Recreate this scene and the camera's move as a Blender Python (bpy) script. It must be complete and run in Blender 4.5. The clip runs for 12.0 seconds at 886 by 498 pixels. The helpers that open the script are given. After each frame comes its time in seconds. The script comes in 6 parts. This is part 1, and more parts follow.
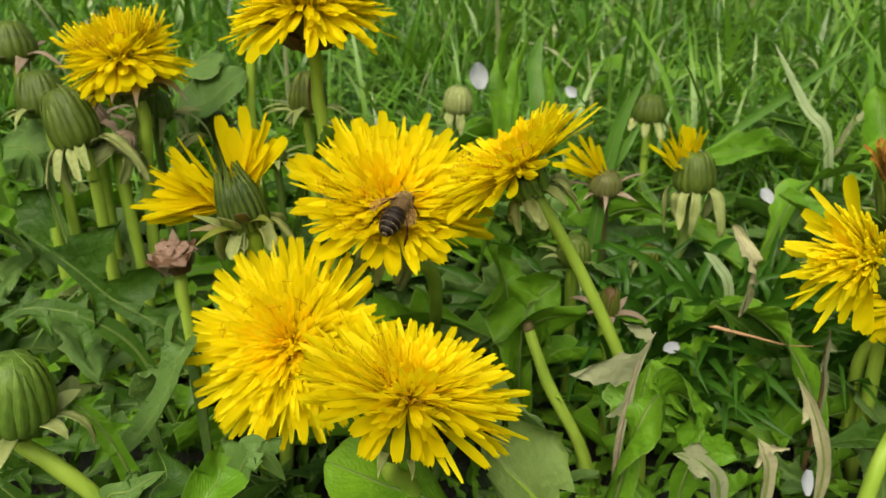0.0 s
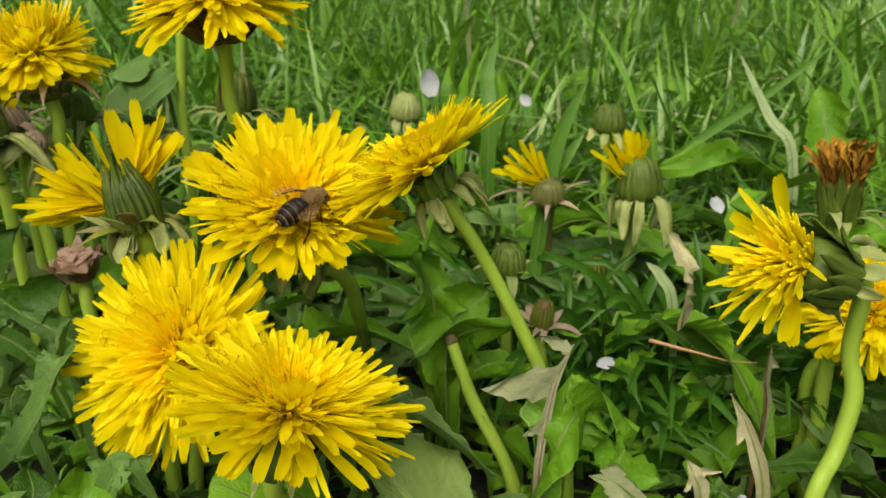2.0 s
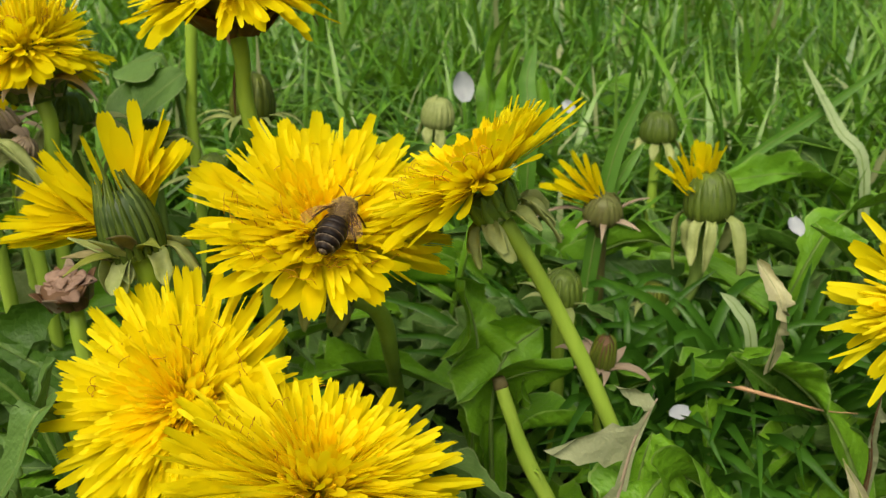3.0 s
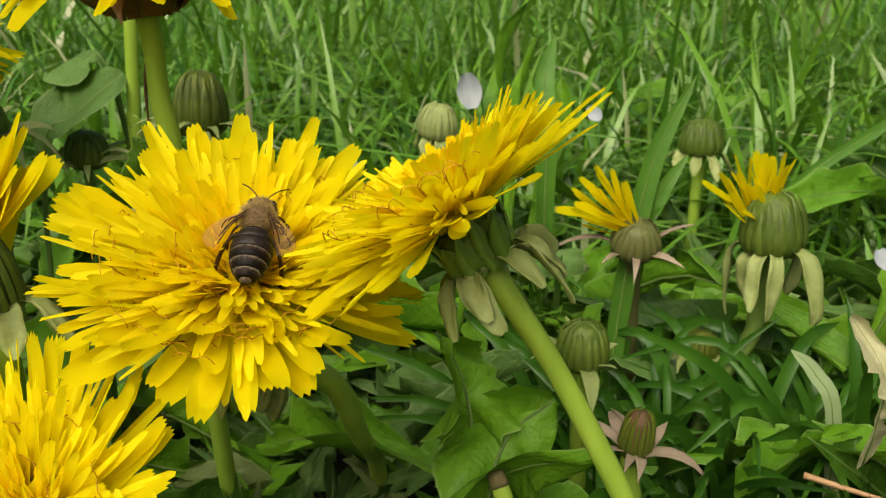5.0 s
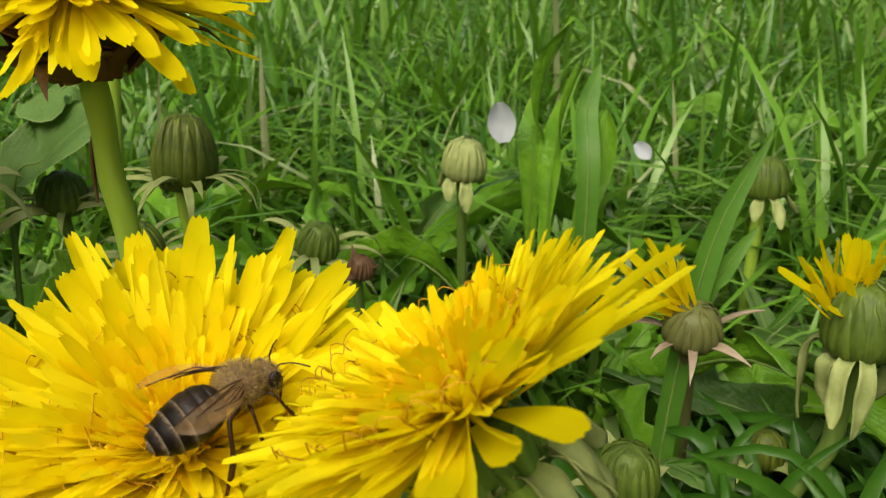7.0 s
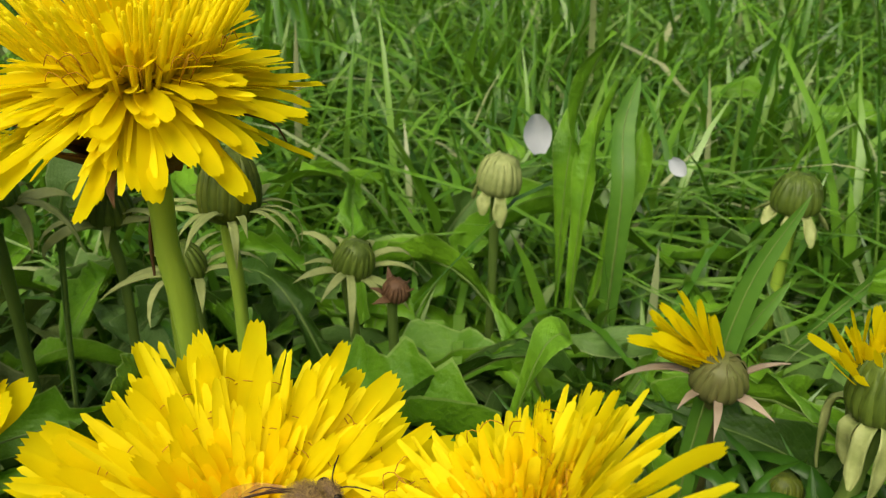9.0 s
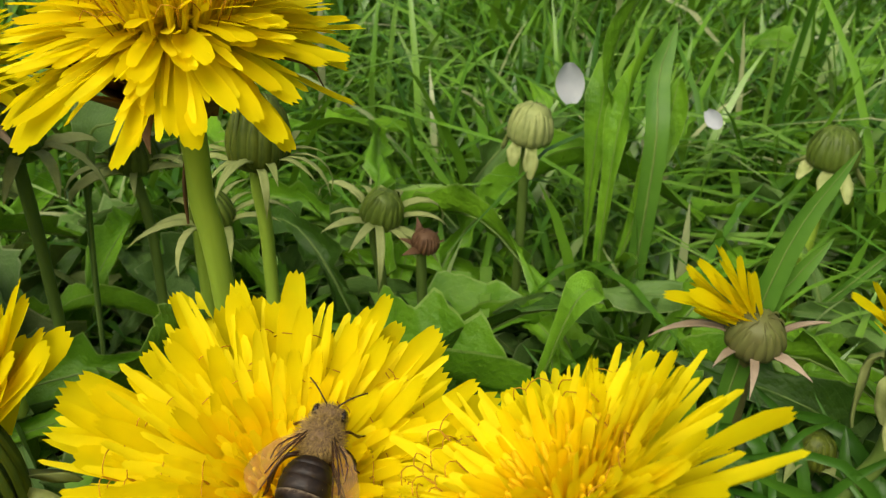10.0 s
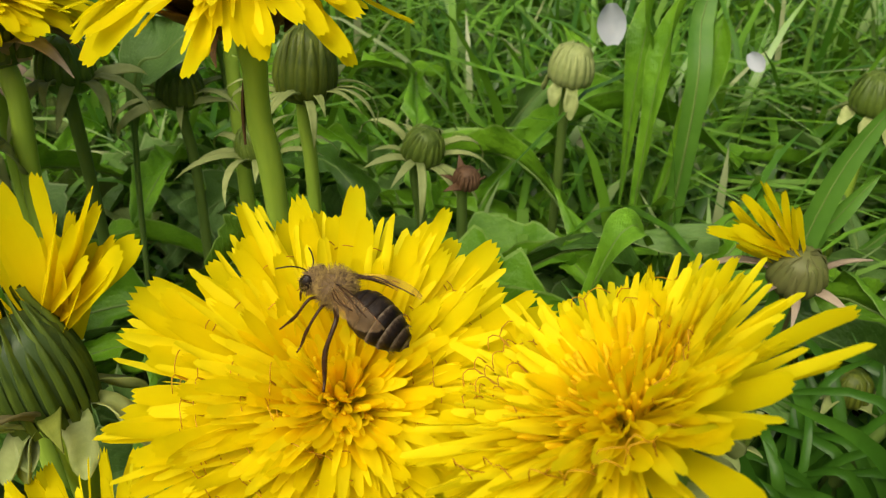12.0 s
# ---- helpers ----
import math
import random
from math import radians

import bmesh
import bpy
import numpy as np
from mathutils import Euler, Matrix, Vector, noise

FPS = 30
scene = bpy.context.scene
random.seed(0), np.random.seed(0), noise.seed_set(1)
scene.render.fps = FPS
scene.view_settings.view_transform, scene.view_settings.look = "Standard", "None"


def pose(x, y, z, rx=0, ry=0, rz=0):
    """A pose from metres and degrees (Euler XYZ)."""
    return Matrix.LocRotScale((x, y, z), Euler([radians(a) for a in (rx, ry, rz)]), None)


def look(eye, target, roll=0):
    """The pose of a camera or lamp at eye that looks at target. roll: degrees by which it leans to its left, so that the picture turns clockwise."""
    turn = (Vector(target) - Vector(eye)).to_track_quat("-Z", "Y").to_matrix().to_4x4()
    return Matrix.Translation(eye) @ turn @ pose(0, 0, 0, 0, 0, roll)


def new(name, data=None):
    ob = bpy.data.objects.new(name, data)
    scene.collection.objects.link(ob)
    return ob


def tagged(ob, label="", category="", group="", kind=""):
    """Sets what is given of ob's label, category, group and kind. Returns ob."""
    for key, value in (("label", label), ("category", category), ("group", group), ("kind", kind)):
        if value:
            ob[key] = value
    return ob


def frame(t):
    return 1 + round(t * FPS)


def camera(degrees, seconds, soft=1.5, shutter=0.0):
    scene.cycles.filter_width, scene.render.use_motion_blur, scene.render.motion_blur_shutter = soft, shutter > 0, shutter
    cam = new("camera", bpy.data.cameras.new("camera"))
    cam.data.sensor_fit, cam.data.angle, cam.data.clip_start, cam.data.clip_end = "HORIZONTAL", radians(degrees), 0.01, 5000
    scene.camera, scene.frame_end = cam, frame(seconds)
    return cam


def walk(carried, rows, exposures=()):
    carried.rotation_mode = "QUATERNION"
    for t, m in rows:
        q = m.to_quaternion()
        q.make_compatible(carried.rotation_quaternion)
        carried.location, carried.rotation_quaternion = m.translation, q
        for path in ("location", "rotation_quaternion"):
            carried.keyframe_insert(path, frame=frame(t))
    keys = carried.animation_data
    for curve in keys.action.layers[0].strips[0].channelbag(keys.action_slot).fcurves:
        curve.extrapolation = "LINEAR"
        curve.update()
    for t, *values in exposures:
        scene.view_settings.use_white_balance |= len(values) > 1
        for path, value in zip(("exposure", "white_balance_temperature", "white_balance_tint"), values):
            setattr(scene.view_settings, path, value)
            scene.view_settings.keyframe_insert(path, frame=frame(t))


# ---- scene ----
cam = camera(54.2, 12.0, 1.1)
PATH = [
    (0, (0.00858, 0.00929, 0.14420), (0.00781, 0.10114, 0.10467), -0.06),
    (0.5, (0.01130, 0.01095, 0.14430), (0.01030, 0.10315, 0.10561), 0.06),
    (1, (0.01262, 0.01238, 0.14300), (0.01145, 0.10486, 0.10496), 0.21),
    (1.5, (0.01508, 0.01885, 0.13869), (0.01359, 0.11157, 0.10125), 0.11),
    (2, (0.02823, 0.01952, 0.13574), (0.02700, 0.11243, 0.09878), 0.14),
    (2.5, (0.02978, 0.04271, 0.13143), (0.02812, 0.13586, 0.09509), 0.24),
    (3, (0.02035, 0.04710, 0.12897), (0.01787, 0.14032, 0.09285), 0.40),
    (3.2, (0.02046, 0.04911, 0.13099), (0.01757, 0.14245, 0.09522), 0.21),
    (5, (0.02697, 0.08954, 0.11829), (0.02092, 0.18317, 0.08369), -0.44),
    (5.5, (0.03219, 0.10402, 0.11706), (0.02508, 0.19742, 0.08204), -0.32),
    (6, (0.03543, 0.11185, 0.11467), (0.02706, 0.20496, 0.07916), -0.34),
    (6.5, (0.02855, 0.11688, 0.11550), (0.02024, 0.20970, 0.07925), 0.20),
    (7, (0.02714, 0.12021, 0.12513), (0.01724, 0.21274, 0.08853), 0.12),
    (7.5, (0.02741, 0.12269, 0.12967), (0.01692, 0.21474, 0.09201), 0.56),
    (9.3, (0.02287, 0.12441, 0.14495), (0.01115, 0.21266, 0.09940), 1.88),
    (9.5, (0.02394, 0.12237, 0.14032), (0.01211, 0.21009, 0.09378), 1.98),
    (10, (0.01974, 0.12661, 0.14282), (0.00704, 0.21274, 0.09361), 2.07),
    (10.5, (0.01884, 0.12704, 0.14327), (0.00563, 0.21205, 0.09230), 2.28),
    (11, (0.01942, 0.12610, 0.14205), (0.00560, 0.21042, 0.09009), 2.30),
    (11.5, (0.01691, 0.12362, 0.14318), (0.00232, 0.20748, 0.09070), 1.88),
    (12, (0.01684, 0.12213, 0.13961), (0.00218, 0.20547, 0.08633), 2.06),
]
walk(cam, [(t, look(eye, target, roll)) for t, eye, target, roll in PATH])
cam.data.dof.use_dof = True
cam.data.dof.focus_distance = 0.102
cam.data.dof.aperture_fstop = 82.0

# ---- sky and sun: a bright overcast day ----
world = bpy.data.worlds.new("sky")
scene.world = world
world.use_nodes = True
wn = world.node_tree.nodes
sky = wn.new("ShaderNodeTexSky")
sky.sky_type = "NISHITA"
sky.sun_disc = False
sky.sun_elevation = radians(54)
sky.sun_rotation = radians(200)
sky.air_density, sky.dust_density, sky.ozone_density = 1.0, 8.0, 1.0
cloud = wn.new("ShaderNodeMix")  # cloud evens the blue of the sky out
cloud.data_type, cloud.blend_type = "RGBA", "MULTIPLY"
cloud.inputs[0].default_value = 1.0
cloud.inputs[7].default_value = (1.0, 0.95, 0.80, 1)
world.node_tree.links.new(sky.outputs["Color"], cloud.inputs[6])
world.node_tree.links.new(cloud.outputs[2], wn["Background"].inputs["Color"])
wn["Background"].inputs["Strength"].default_value = 0.092
sun = new("sun", bpy.data.lights.new("sun", "SUN"))
sun.data.energy = 2.9
sun.data.angle = radians(60)
sun.data.color = (1.0, 0.95, 0.86)
sun.matrix_world = look((0, 0, 0), (0.20, 0.62, -0.90))
scene.view_settings.exposure = 0.24


# ---- materials ----
def shader(name):
    m = bpy.data.materials.new(name)
    m.use_nodes = True
    nt = m.node_tree
    return m, nt, nt.nodes["Principled BSDF"], nt.nodes["Material Output"]


def link(nt, a, b):
    nt.links.new(a, b)


def value(nt, op, a, b=None):
    n = nt.nodes.new("ShaderNodeMath")
    n.operation = op
    for i, v in enumerate((a, b)):
        if v is None:
            continue
        if isinstance(v, (int, float)):
            n.inputs[i].default_value = v
        else:
            link(nt, v, n.inputs[i])
    return n.outputs[0]


def texture(nt, scale, detail=4.0, stretch=None, rough=0.55):
    c = nt.nodes.new("ShaderNodeTexCoord")
    n = nt.nodes.new("ShaderNodeTexNoise")
    n.inputs["Scale"].default_value = scale
    n.inputs["Detail"].default_value = detail
    n.inputs["Roughness"].default_value = rough
    src = c.outputs["Object"]
    if stretch:
        mp = nt.nodes.new("ShaderNodeMapping")
        mp.inputs["Scale"].default_value = stretch
        link(nt, src, mp.inputs["Vector"])
        src = mp.outputs["Vector"]
    link(nt, src, n.inputs["Vector"])
    return n.outputs["Fac"]


def ramp(nt, fac, stops):
    r = nt.nodes.new("ShaderNodeValToRGB")
    e = r.color_ramp.elements
    while len(e) < len(stops):
        e.new(0.5)
    for el, (p, c) in zip(e, stops):
        el.position = p
        el.color = (*c, 1)
    link(nt, fac, r.inputs["Fac"])
    return r.outputs["Color"]


def mixed(nt, fac, a, b, how="MIX"):
    n = nt.nodes.new("ShaderNodeMix")
    n.data_type, n.blend_type = "RGBA", how
    if isinstance(fac, (int, float)):
        n.inputs[0].default_value = fac
    else:
        link(nt, fac, n.inputs[0])
    for i, v in ((6, a), (7, b)):
        if isinstance(v, tuple):
            n.inputs[i].default_value = (*v, 1)
        else:
            link(nt, v, n.inputs[i])
    return n.outputs[2]


def relief(nt, bsdf, height, distance, strength=0.6):
    b = nt.nodes.new("ShaderNodeBump")
    b.inputs["Strength"].default_value = strength
    b.inputs["Distance"].default_value = distance
    link(nt, height, b.inputs["Height"])
    link(nt, b.outputs["Normal"], bsdf.inputs["Normal"])


def see_through(nt, bsdf, out, colour, amount):
    """Adds light that passes through a thin blade or petal."""
    t = nt.nodes.new("ShaderNodeBsdfTranslucent")
    if isinstance(colour, tuple):
        t.inputs["Color"].default_value = (*colour, 1)
    else:
        link(nt, colour, t.inputs["Color"])
    m = nt.nodes.new("ShaderNodeMixShader")
    m.inputs[0].default_value = amount
    link(nt, bsdf.outputs[0], m.inputs[1])
    link(nt, t.outputs[0], m.inputs[2])
    link(nt, m.outputs[0], out.inputs["Surface"])


def vary(nt, island=False):
    if island:
        return nt.nodes.new("ShaderNodeNewGeometry").outputs["Random Per Island"]
    return nt.nodes.new("ShaderNodeObjectInfo").outputs["Random"]


def petal_material(name, pale, deep):
    m, nt, b, out = shader(name)
    veins = texture(nt, 900, 3, (0.12, 1, 1))
    blot = texture(nt, 160, 3)
    col = ramp(nt, blot, [(0.3, deep), (0.62, pale)])
    col = mixed(nt, value(nt, "MULTIPLY", vary(nt), 0.55), col, deep)
    col = mixed(nt, value(nt, "MULTIPLY", veins, 0.35), col, tuple(0.85 * v for v in deep))
    # the foot of a floret is a deeper yellow than its blade
    c = nt.nodes.new("ShaderNodeTexCoord")
    sep = nt.nodes.new("ShaderNodeSeparateXYZ")
    link(nt, c.outputs["Object"], sep.inputs[0])
    foot = value(nt, "SUBTRACT", 1.0, value(nt, "MULTIPLY", sep.outputs[0], 130.0))
    foot = value(nt, "MULTIPLY", value(nt, "MAXIMUM", foot, 0.0), 0.25)
    col = mixed(nt, foot, col, (deep[0], deep[1] * 0.82, 0.001))
    link(nt, col, b.inputs["Base Color"])
    b.inputs["Roughness"].default_value = 0.75
    b.inputs["Specular IOR Level"].default_value = 0.06
    relief(nt, b, veins, 0.0002, 0.35)
    see_through(nt, b, out, col, 0.6)
    return m


def leaf_material(name, dark, light, rib, gloss=0.42, thin=0.16, vein=0.3):
    m, nt, b, out = shader(name)
    uv = nt.nodes.new("ShaderNodeUVMap")
    sep = nt.nodes.new("ShaderNodeSeparateXYZ")
    link(nt, uv.outputs[0], sep.inputs[0])
    side = value(nt, "ABSOLUTE", value(nt, "SUBTRACT", sep.outputs[0], 0.5))
    blot = texture(nt, 70, 5)
    fine = texture(nt, 700, 4)
    col = ramp(nt, blot, [(0.3, dark), (0.7, light)])
    col = mixed(nt, value(nt, "MULTIPLY", vary(nt), 0.6), col, dark)
    col = mixed(nt, value(nt, "MULTIPLY", fine, 0.3), col, light)
    # side veins run outward from the midrib
    run = value(nt, "ADD", value(nt, "MULTIPLY", sep.outputs[1], 26.0), value(nt, "MULTIPLY", side, -14.0))
    run = value(nt, "ADD", run, value(nt, "MULTIPLY", blot, 2.5))
    wave = value(nt, "ABSOLUTE", value(nt, "SUBTRACT", value(nt, "FRACT", run), 0.5))
    thinvein = value(nt, "LESS_THAN", wave, 0.05)
    col = mixed(nt, value(nt, "MULTIPLY", thinvein, 0.35 * vein), col, rib)
    mid = value(nt, "LESS_THAN", side, 0.022)
    col = mixed(nt, value(nt, "MULTIPLY", mid, 0.85 * vein), col, rib)
    speck = ramp(nt, texture(nt, 2600, 2), [(0.60, (0, 0, 0)), (0.72, (1, 1, 1))])
    col = mixed(nt, value(nt, "MULTIPLY", speck, 0.16), col, tuple(1.8 * v + 0.02 for v in light))
    pale = ramp(nt, texture(nt, 120, 4), [(0.48, (0, 0, 0)), (0.66, (1, 1, 1))])
    col = mixed(nt, value(nt, "MULTIPLY", pale, 0.22), col, tuple(1.25 * v for v in light))
    rim = value(nt, "GREATER_THAN", side, 0.482)
    col = mixed(nt, value(nt, "MULTIPLY", rim, 0.45), col, rib)
    link(nt, col, b.inputs["Base Color"])
    rough = value(nt, "ADD", value(nt, "MULTIPLY", fine, 0.25), gloss)
    link(nt, rough, b.inputs["Roughness"])
    b.inputs["Specular IOR Level"].default_value = 0.24
    quilt = texture(nt, 230, 3)
    height = value(nt, "ADD", value(nt, "MULTIPLY", wave, 0.12), value(nt, "ADD", value(nt, "MULTIPLY", fine, 0.5), value(nt, "MULTIPLY", quilt, 1.3)))
    relief(nt, b, height, 0.0009, 0.7)
    see_through(nt, b, out, mixed(nt, 0.4, col, (0.2, 0.35, 0.02)), thin)
    return m


def plant_material(name, stops, scale=260, stretch=None, gloss=0.5, thin=0.0, island=False):
    m, nt, b, out = shader(name)
    f = texture(nt, scale, 5, stretch)
    big = texture(nt, scale * 0.22, 3)
    col = ramp(nt, value(nt, "ADD", value(nt, "MULTIPLY", f, 0.6), value(nt, "MULTIPLY", big, 0.4)), stops)
    dim = vary(nt, island)
    col = mixed(nt, value(nt, "MULTIPLY", dim, 0.45), col, stops[0][1])
    link(nt, col, b.inputs["Base Color"])
    b.inputs["Roughness"].default_value = gloss
    b.inputs["Specular IOR Level"].default_value = 0.25
    relief(nt, b, f, 0.0004, 0.6)
    if thin:
        see_through(nt, b, out, col, thin)
    return m


def grass_material():
    m, nt, b, out = shader("grass blade")
    r = vary(nt, True)
    f = texture(nt, 220, 3)
    col = ramp(nt, r, [(0.0, (0.03, 0.10, 0.007)), (0.35, (0.08, 0.21, 0.012)), (0.7, (0.15, 0.33, 0.02)),
                       (0.9, (0.20, 0.36, 0.06)), (0.97, (0.30, 0.40, 0.16)), (1.0, (0.44, 0.45, 0.24))])
    col = mixed(nt, value(nt, "MULTIPLY", f, 0.35), col, (0.05, 0.16, 0.015))
    link(nt, col, b.inputs["Base Color"])
    b.inputs["Roughness"].default_value = 0.30
    b.inputs["Specular IOR Level"].default_value = 0.55
    see_through(nt, b, out, mixed(nt, 0.5, col, (0.22, 0.42, 0.015)), 0.26)
    return m


YELLOW = petal_material("dandelion petal", (0.86, 0.78, 0.003), (0.87, 0.72, 0.002))
GOLD = petal_material("inner floret", (0.93, 0.80, 0.003), (0.93, 0.70, 0.002))
YELLOW_FILL = plant_material("crowded floret", [(0.3, (0.93, 0.80, 0.002)), (0.7, (0.92, 0.86, 0.003))], 300, None, 0.75, 0.55, True)
DISC = plant_material("young rolled floret", [(0.3, (0.89, 0.63, 0.001)), (0.7, (0.89, 0.73, 0.002))], 400, None, 0.7, 0.5, True)
STIGMA = plant_material("stigma", [(0.3, (0.36, 0.17, 0.004)), (0.7, (0.62, 0.36, 0.005))], 500, None, 0.6)
# darkened so that its colour holds part of the shade between leaves
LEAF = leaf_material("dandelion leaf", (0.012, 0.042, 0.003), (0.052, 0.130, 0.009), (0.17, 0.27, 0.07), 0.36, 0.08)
LEAF_OLIVE = leaf_material("olive ageing leaf", (0.055, 0.095, 0.018), (0.155, 0.205, 0.055), (0.26, 0.30, 0.11), 0.45, 0.2)
LEAF_PALE = leaf_material("greyish leaf", (0.052, 0.118, 0.020), (0.135, 0.250, 0.055), (0.32, 0.40, 0.17), 0.42, 0.2)
LEAF_GREY = leaf_material("matt grey-green leaf", (0.10, 0.18, 0.035), (0.22, 0.32, 0.08), (0.36, 0.44, 0.20), 0.42, 0.15)
LEAF_FRESH = leaf_material("fresh leaf", (0.050, 0.155, 0.006), (0.160, 0.345, 0.015), (0.26, 0.38, 0.10), 0.32, 0.15)
LEAF_DEAD = leaf_material("withered leaf", (0.13, 0.165, 0.065), (0.34, 0.37, 0.21), (0.38, 0.34, 0.24), 0.6, 0.15)
LEAF_CREAM = leaf_material("dry cream leaf", (0.36, 0.36, 0.18), (0.62, 0.59, 0.38), (0.5, 0.42, 0.3), 0.6, 0.2)
STEM = plant_material("flower stem", [(0.3, (0.20, 0.33, 0.03)), (0.7, (0.35, 0.50, 0.065))], 300, (1, 1, 0.15), 0.4)
# STEM's green again, darkened: shade low in the grass is in its colour
STEM_SHADE = plant_material("green stem with painted shade", [(0.3, (0.06, 0.11, 0.018)), (0.7, (0.14, 0.22, 0.04))], 260, (1, 1, 0.2), 0.5)
STEM_DARK = plant_material("brownish stem", [(0.3, (0.075, 0.065, 0.025)), (0.7, (0.15, 0.19, 0.045))], 260, (1, 1, 0.2), 0.5)
CALYX = plant_material("calyx", [(0.3, (0.02, 0.04, 0.01)), (0.7, (0.06, 0.10, 0.025))], 420, (1, 1, 0.2), 0.45)
BRACT = plant_material("inner bract", [(0.32, (0.035, 0.062, 0.007)), (0.66, (0.135, 0.20, 0.026))], 900, (1, 1, 0.05), 0.45)
BRACT_LIME = plant_material("lime green bract", [(0.32, (0.045, 0.095, 0.010)), (0.66, (0.17, 0.29, 0.035))], 900, (1, 1, 0.05), 0.42)
CUP_RIB = plant_material("deep green ribbed bract", [(0.34, (0.018, 0.040, 0.005)), (0.64, (0.10, 0.145, 0.014))], 900, (1, 1, 0.05), 0.42)
CALYX_RIB = plant_material("dark ribbed bract", [(0.34, (0.028, 0.050, 0.006)), (0.64, (0.150, 0.185, 0.018))], 900, (1, 1, 0.05), 0.45)
BRACT_PALE = plant_material("outer bract", [(0.3, (0.17, 0.225, 0.055)), (0.7, (0.41, 0.46, 0.18))], 380, None, 0.55, 0.15)
BRACT_BROWN = plant_material("dried bract", [(0.3, (0.06, 0.03, 0.014)), (0.7, (0.19, 0.11, 0.05))], 420, None, 0.6)
BRACT_DRY = plant_material("drying olive bract", [(0.3, (0.12, 0.10, 0.035)), (0.7, (0.30, 0.27, 0.12))], 420, None, 0.6, 0.15)
RIB = plant_material("leaf midrib", [(0.3, (0.075, 0.14, 0.022)), (0.7, (0.17, 0.26, 0.06))], 300, None, 0.45)
RECEPTACLE = plant_material("yellow-green bract", [(0.3, (0.11, 0.14, 0.016)), (0.7, (0.27, 0.30, 0.05))], 380, None, 0.5, 0.15)
PINK = plant_material("dry pink scale", [(0.3, (0.13, 0.075, 0.05)), (0.7, (0.42, 0.30, 0.22))], 500, None, 0.7)
PINKISH = plant_material("papery bract", [(0.3, (0.21, 0.16, 0.10)), (0.7, (0.46, 0.38, 0.28))], 320, None, 0.6, 0.15)
ORANGE = plant_material("withered floret", [(0.38, (0.04, 0.016, 0.005)), (0.66, (0.50, 0.25, 0.010))], 900, None, 0.7)
STRAW = plant_material("straw", [(0.3, (0.38, 0.20, 0.09)), (0.7, (0.55, 0.36, 0.2))], 300, None, 0.55)
WHITE = plant_material("white blossom petal", [(0.3, (0.36, 0.40, 0.44)), (0.7, (0.52, 0.55, 0.58))], 200, None, 0.6, 0.3)
GRASS = grass_material()
GRASS_WIDE = plant_material("wide grass blade", [(0.3, (0.06, 0.17, 0.016)), (0.7, (0.12, 0.27, 0.03))], 160, None, 0.4, 0.3)
GRASS_DEEP = plant_material("deep green grass", [(0.3, (0.022, 0.085, 0.007)), (0.7, (0.075, 0.20, 0.016))], 120, None, 0.32, 0.2, True)
GRASS_PALE = plant_material("pale grass blade", [(0.3, (0.20, 0.29, 0.12)), (0.7, (0.34, 0.42, 0.22))], 160, None, 0.5, 0.2)


def soil_material():
    m, nt, b, out = shader("soil and moss")
    a = texture(nt, 30, 6)
    f = texture(nt, 240, 5)
    # nearly black: shade under the plants is put into the soil colour
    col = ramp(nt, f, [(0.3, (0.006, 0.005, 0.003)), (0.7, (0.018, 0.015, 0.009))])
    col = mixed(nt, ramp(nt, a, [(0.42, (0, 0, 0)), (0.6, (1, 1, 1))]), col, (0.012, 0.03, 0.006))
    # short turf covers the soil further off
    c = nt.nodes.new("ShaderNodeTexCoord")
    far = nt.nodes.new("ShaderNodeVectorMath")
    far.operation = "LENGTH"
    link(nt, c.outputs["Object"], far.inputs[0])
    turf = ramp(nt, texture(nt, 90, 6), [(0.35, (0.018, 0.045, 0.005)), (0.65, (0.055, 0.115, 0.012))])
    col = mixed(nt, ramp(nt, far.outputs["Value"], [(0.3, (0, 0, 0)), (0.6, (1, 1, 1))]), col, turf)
    link(nt, col, b.inputs["Base Color"])
    b.inputs["Roughness"].default_value = 0.9
    relief(nt, b, f, 0.004, 0.8)
    return m


SOIL = soil_material()


def plain_material(name, stops, scale, gloss, bump=0.0002):
    m, nt, b, out = shader(name)
    f = texture(nt, scale, 4)
    link(nt, ramp(nt, f, stops), b.inputs["Base Color"])
    b.inputs["Roughness"].default_value = gloss
    b.inputs["Specular IOR Level"].default_value = 0.25
    relief(nt, b, f, bump, 0.5)
    return m


CHITIN = plain_material("dark chitin", [(0.3, (0.007, 0.005, 0.004)), (0.7, (0.022, 0.014, 0.009))], 1500, 0.48)
BAND = plain_material("greyish hair", [(0.3, (0.10, 0.08, 0.055)), (0.7, (0.22, 0.18, 0.13))], 3000, 0.8)


def segment_material():
    """Dark shining rings whose front edge has a soft downy band."""
    m, nt, b, out = shader("abdomen ring")
    c = nt.nodes.new("ShaderNodeTexCoord")
    sep = nt.nodes.new("ShaderNodeSeparateXYZ")
    link(nt, c.outputs["Object"], sep.inputs[0])
    f = texture(nt, 2600, 4)
    run = value(nt, "ADD", value(nt, "MULTIPLY", sep.outputs[0], -700.0), value(nt, "MULTIPLY", f, 0.5))
    col = ramp(nt, run, [(0.40, (0.17, 0.135, 0.09)), (0.58, (0.03, 0.02, 0.013)), (0.85, (0.006, 0.004, 0.003))])
    link(nt, col, b.inputs["Base Color"])
    b.inputs["Roughness"].default_value = 0.45
    b.inputs["Specular IOR Level"].default_value = 0.10
    relief(nt, b, f, 0.0001, 0.4)
    return m


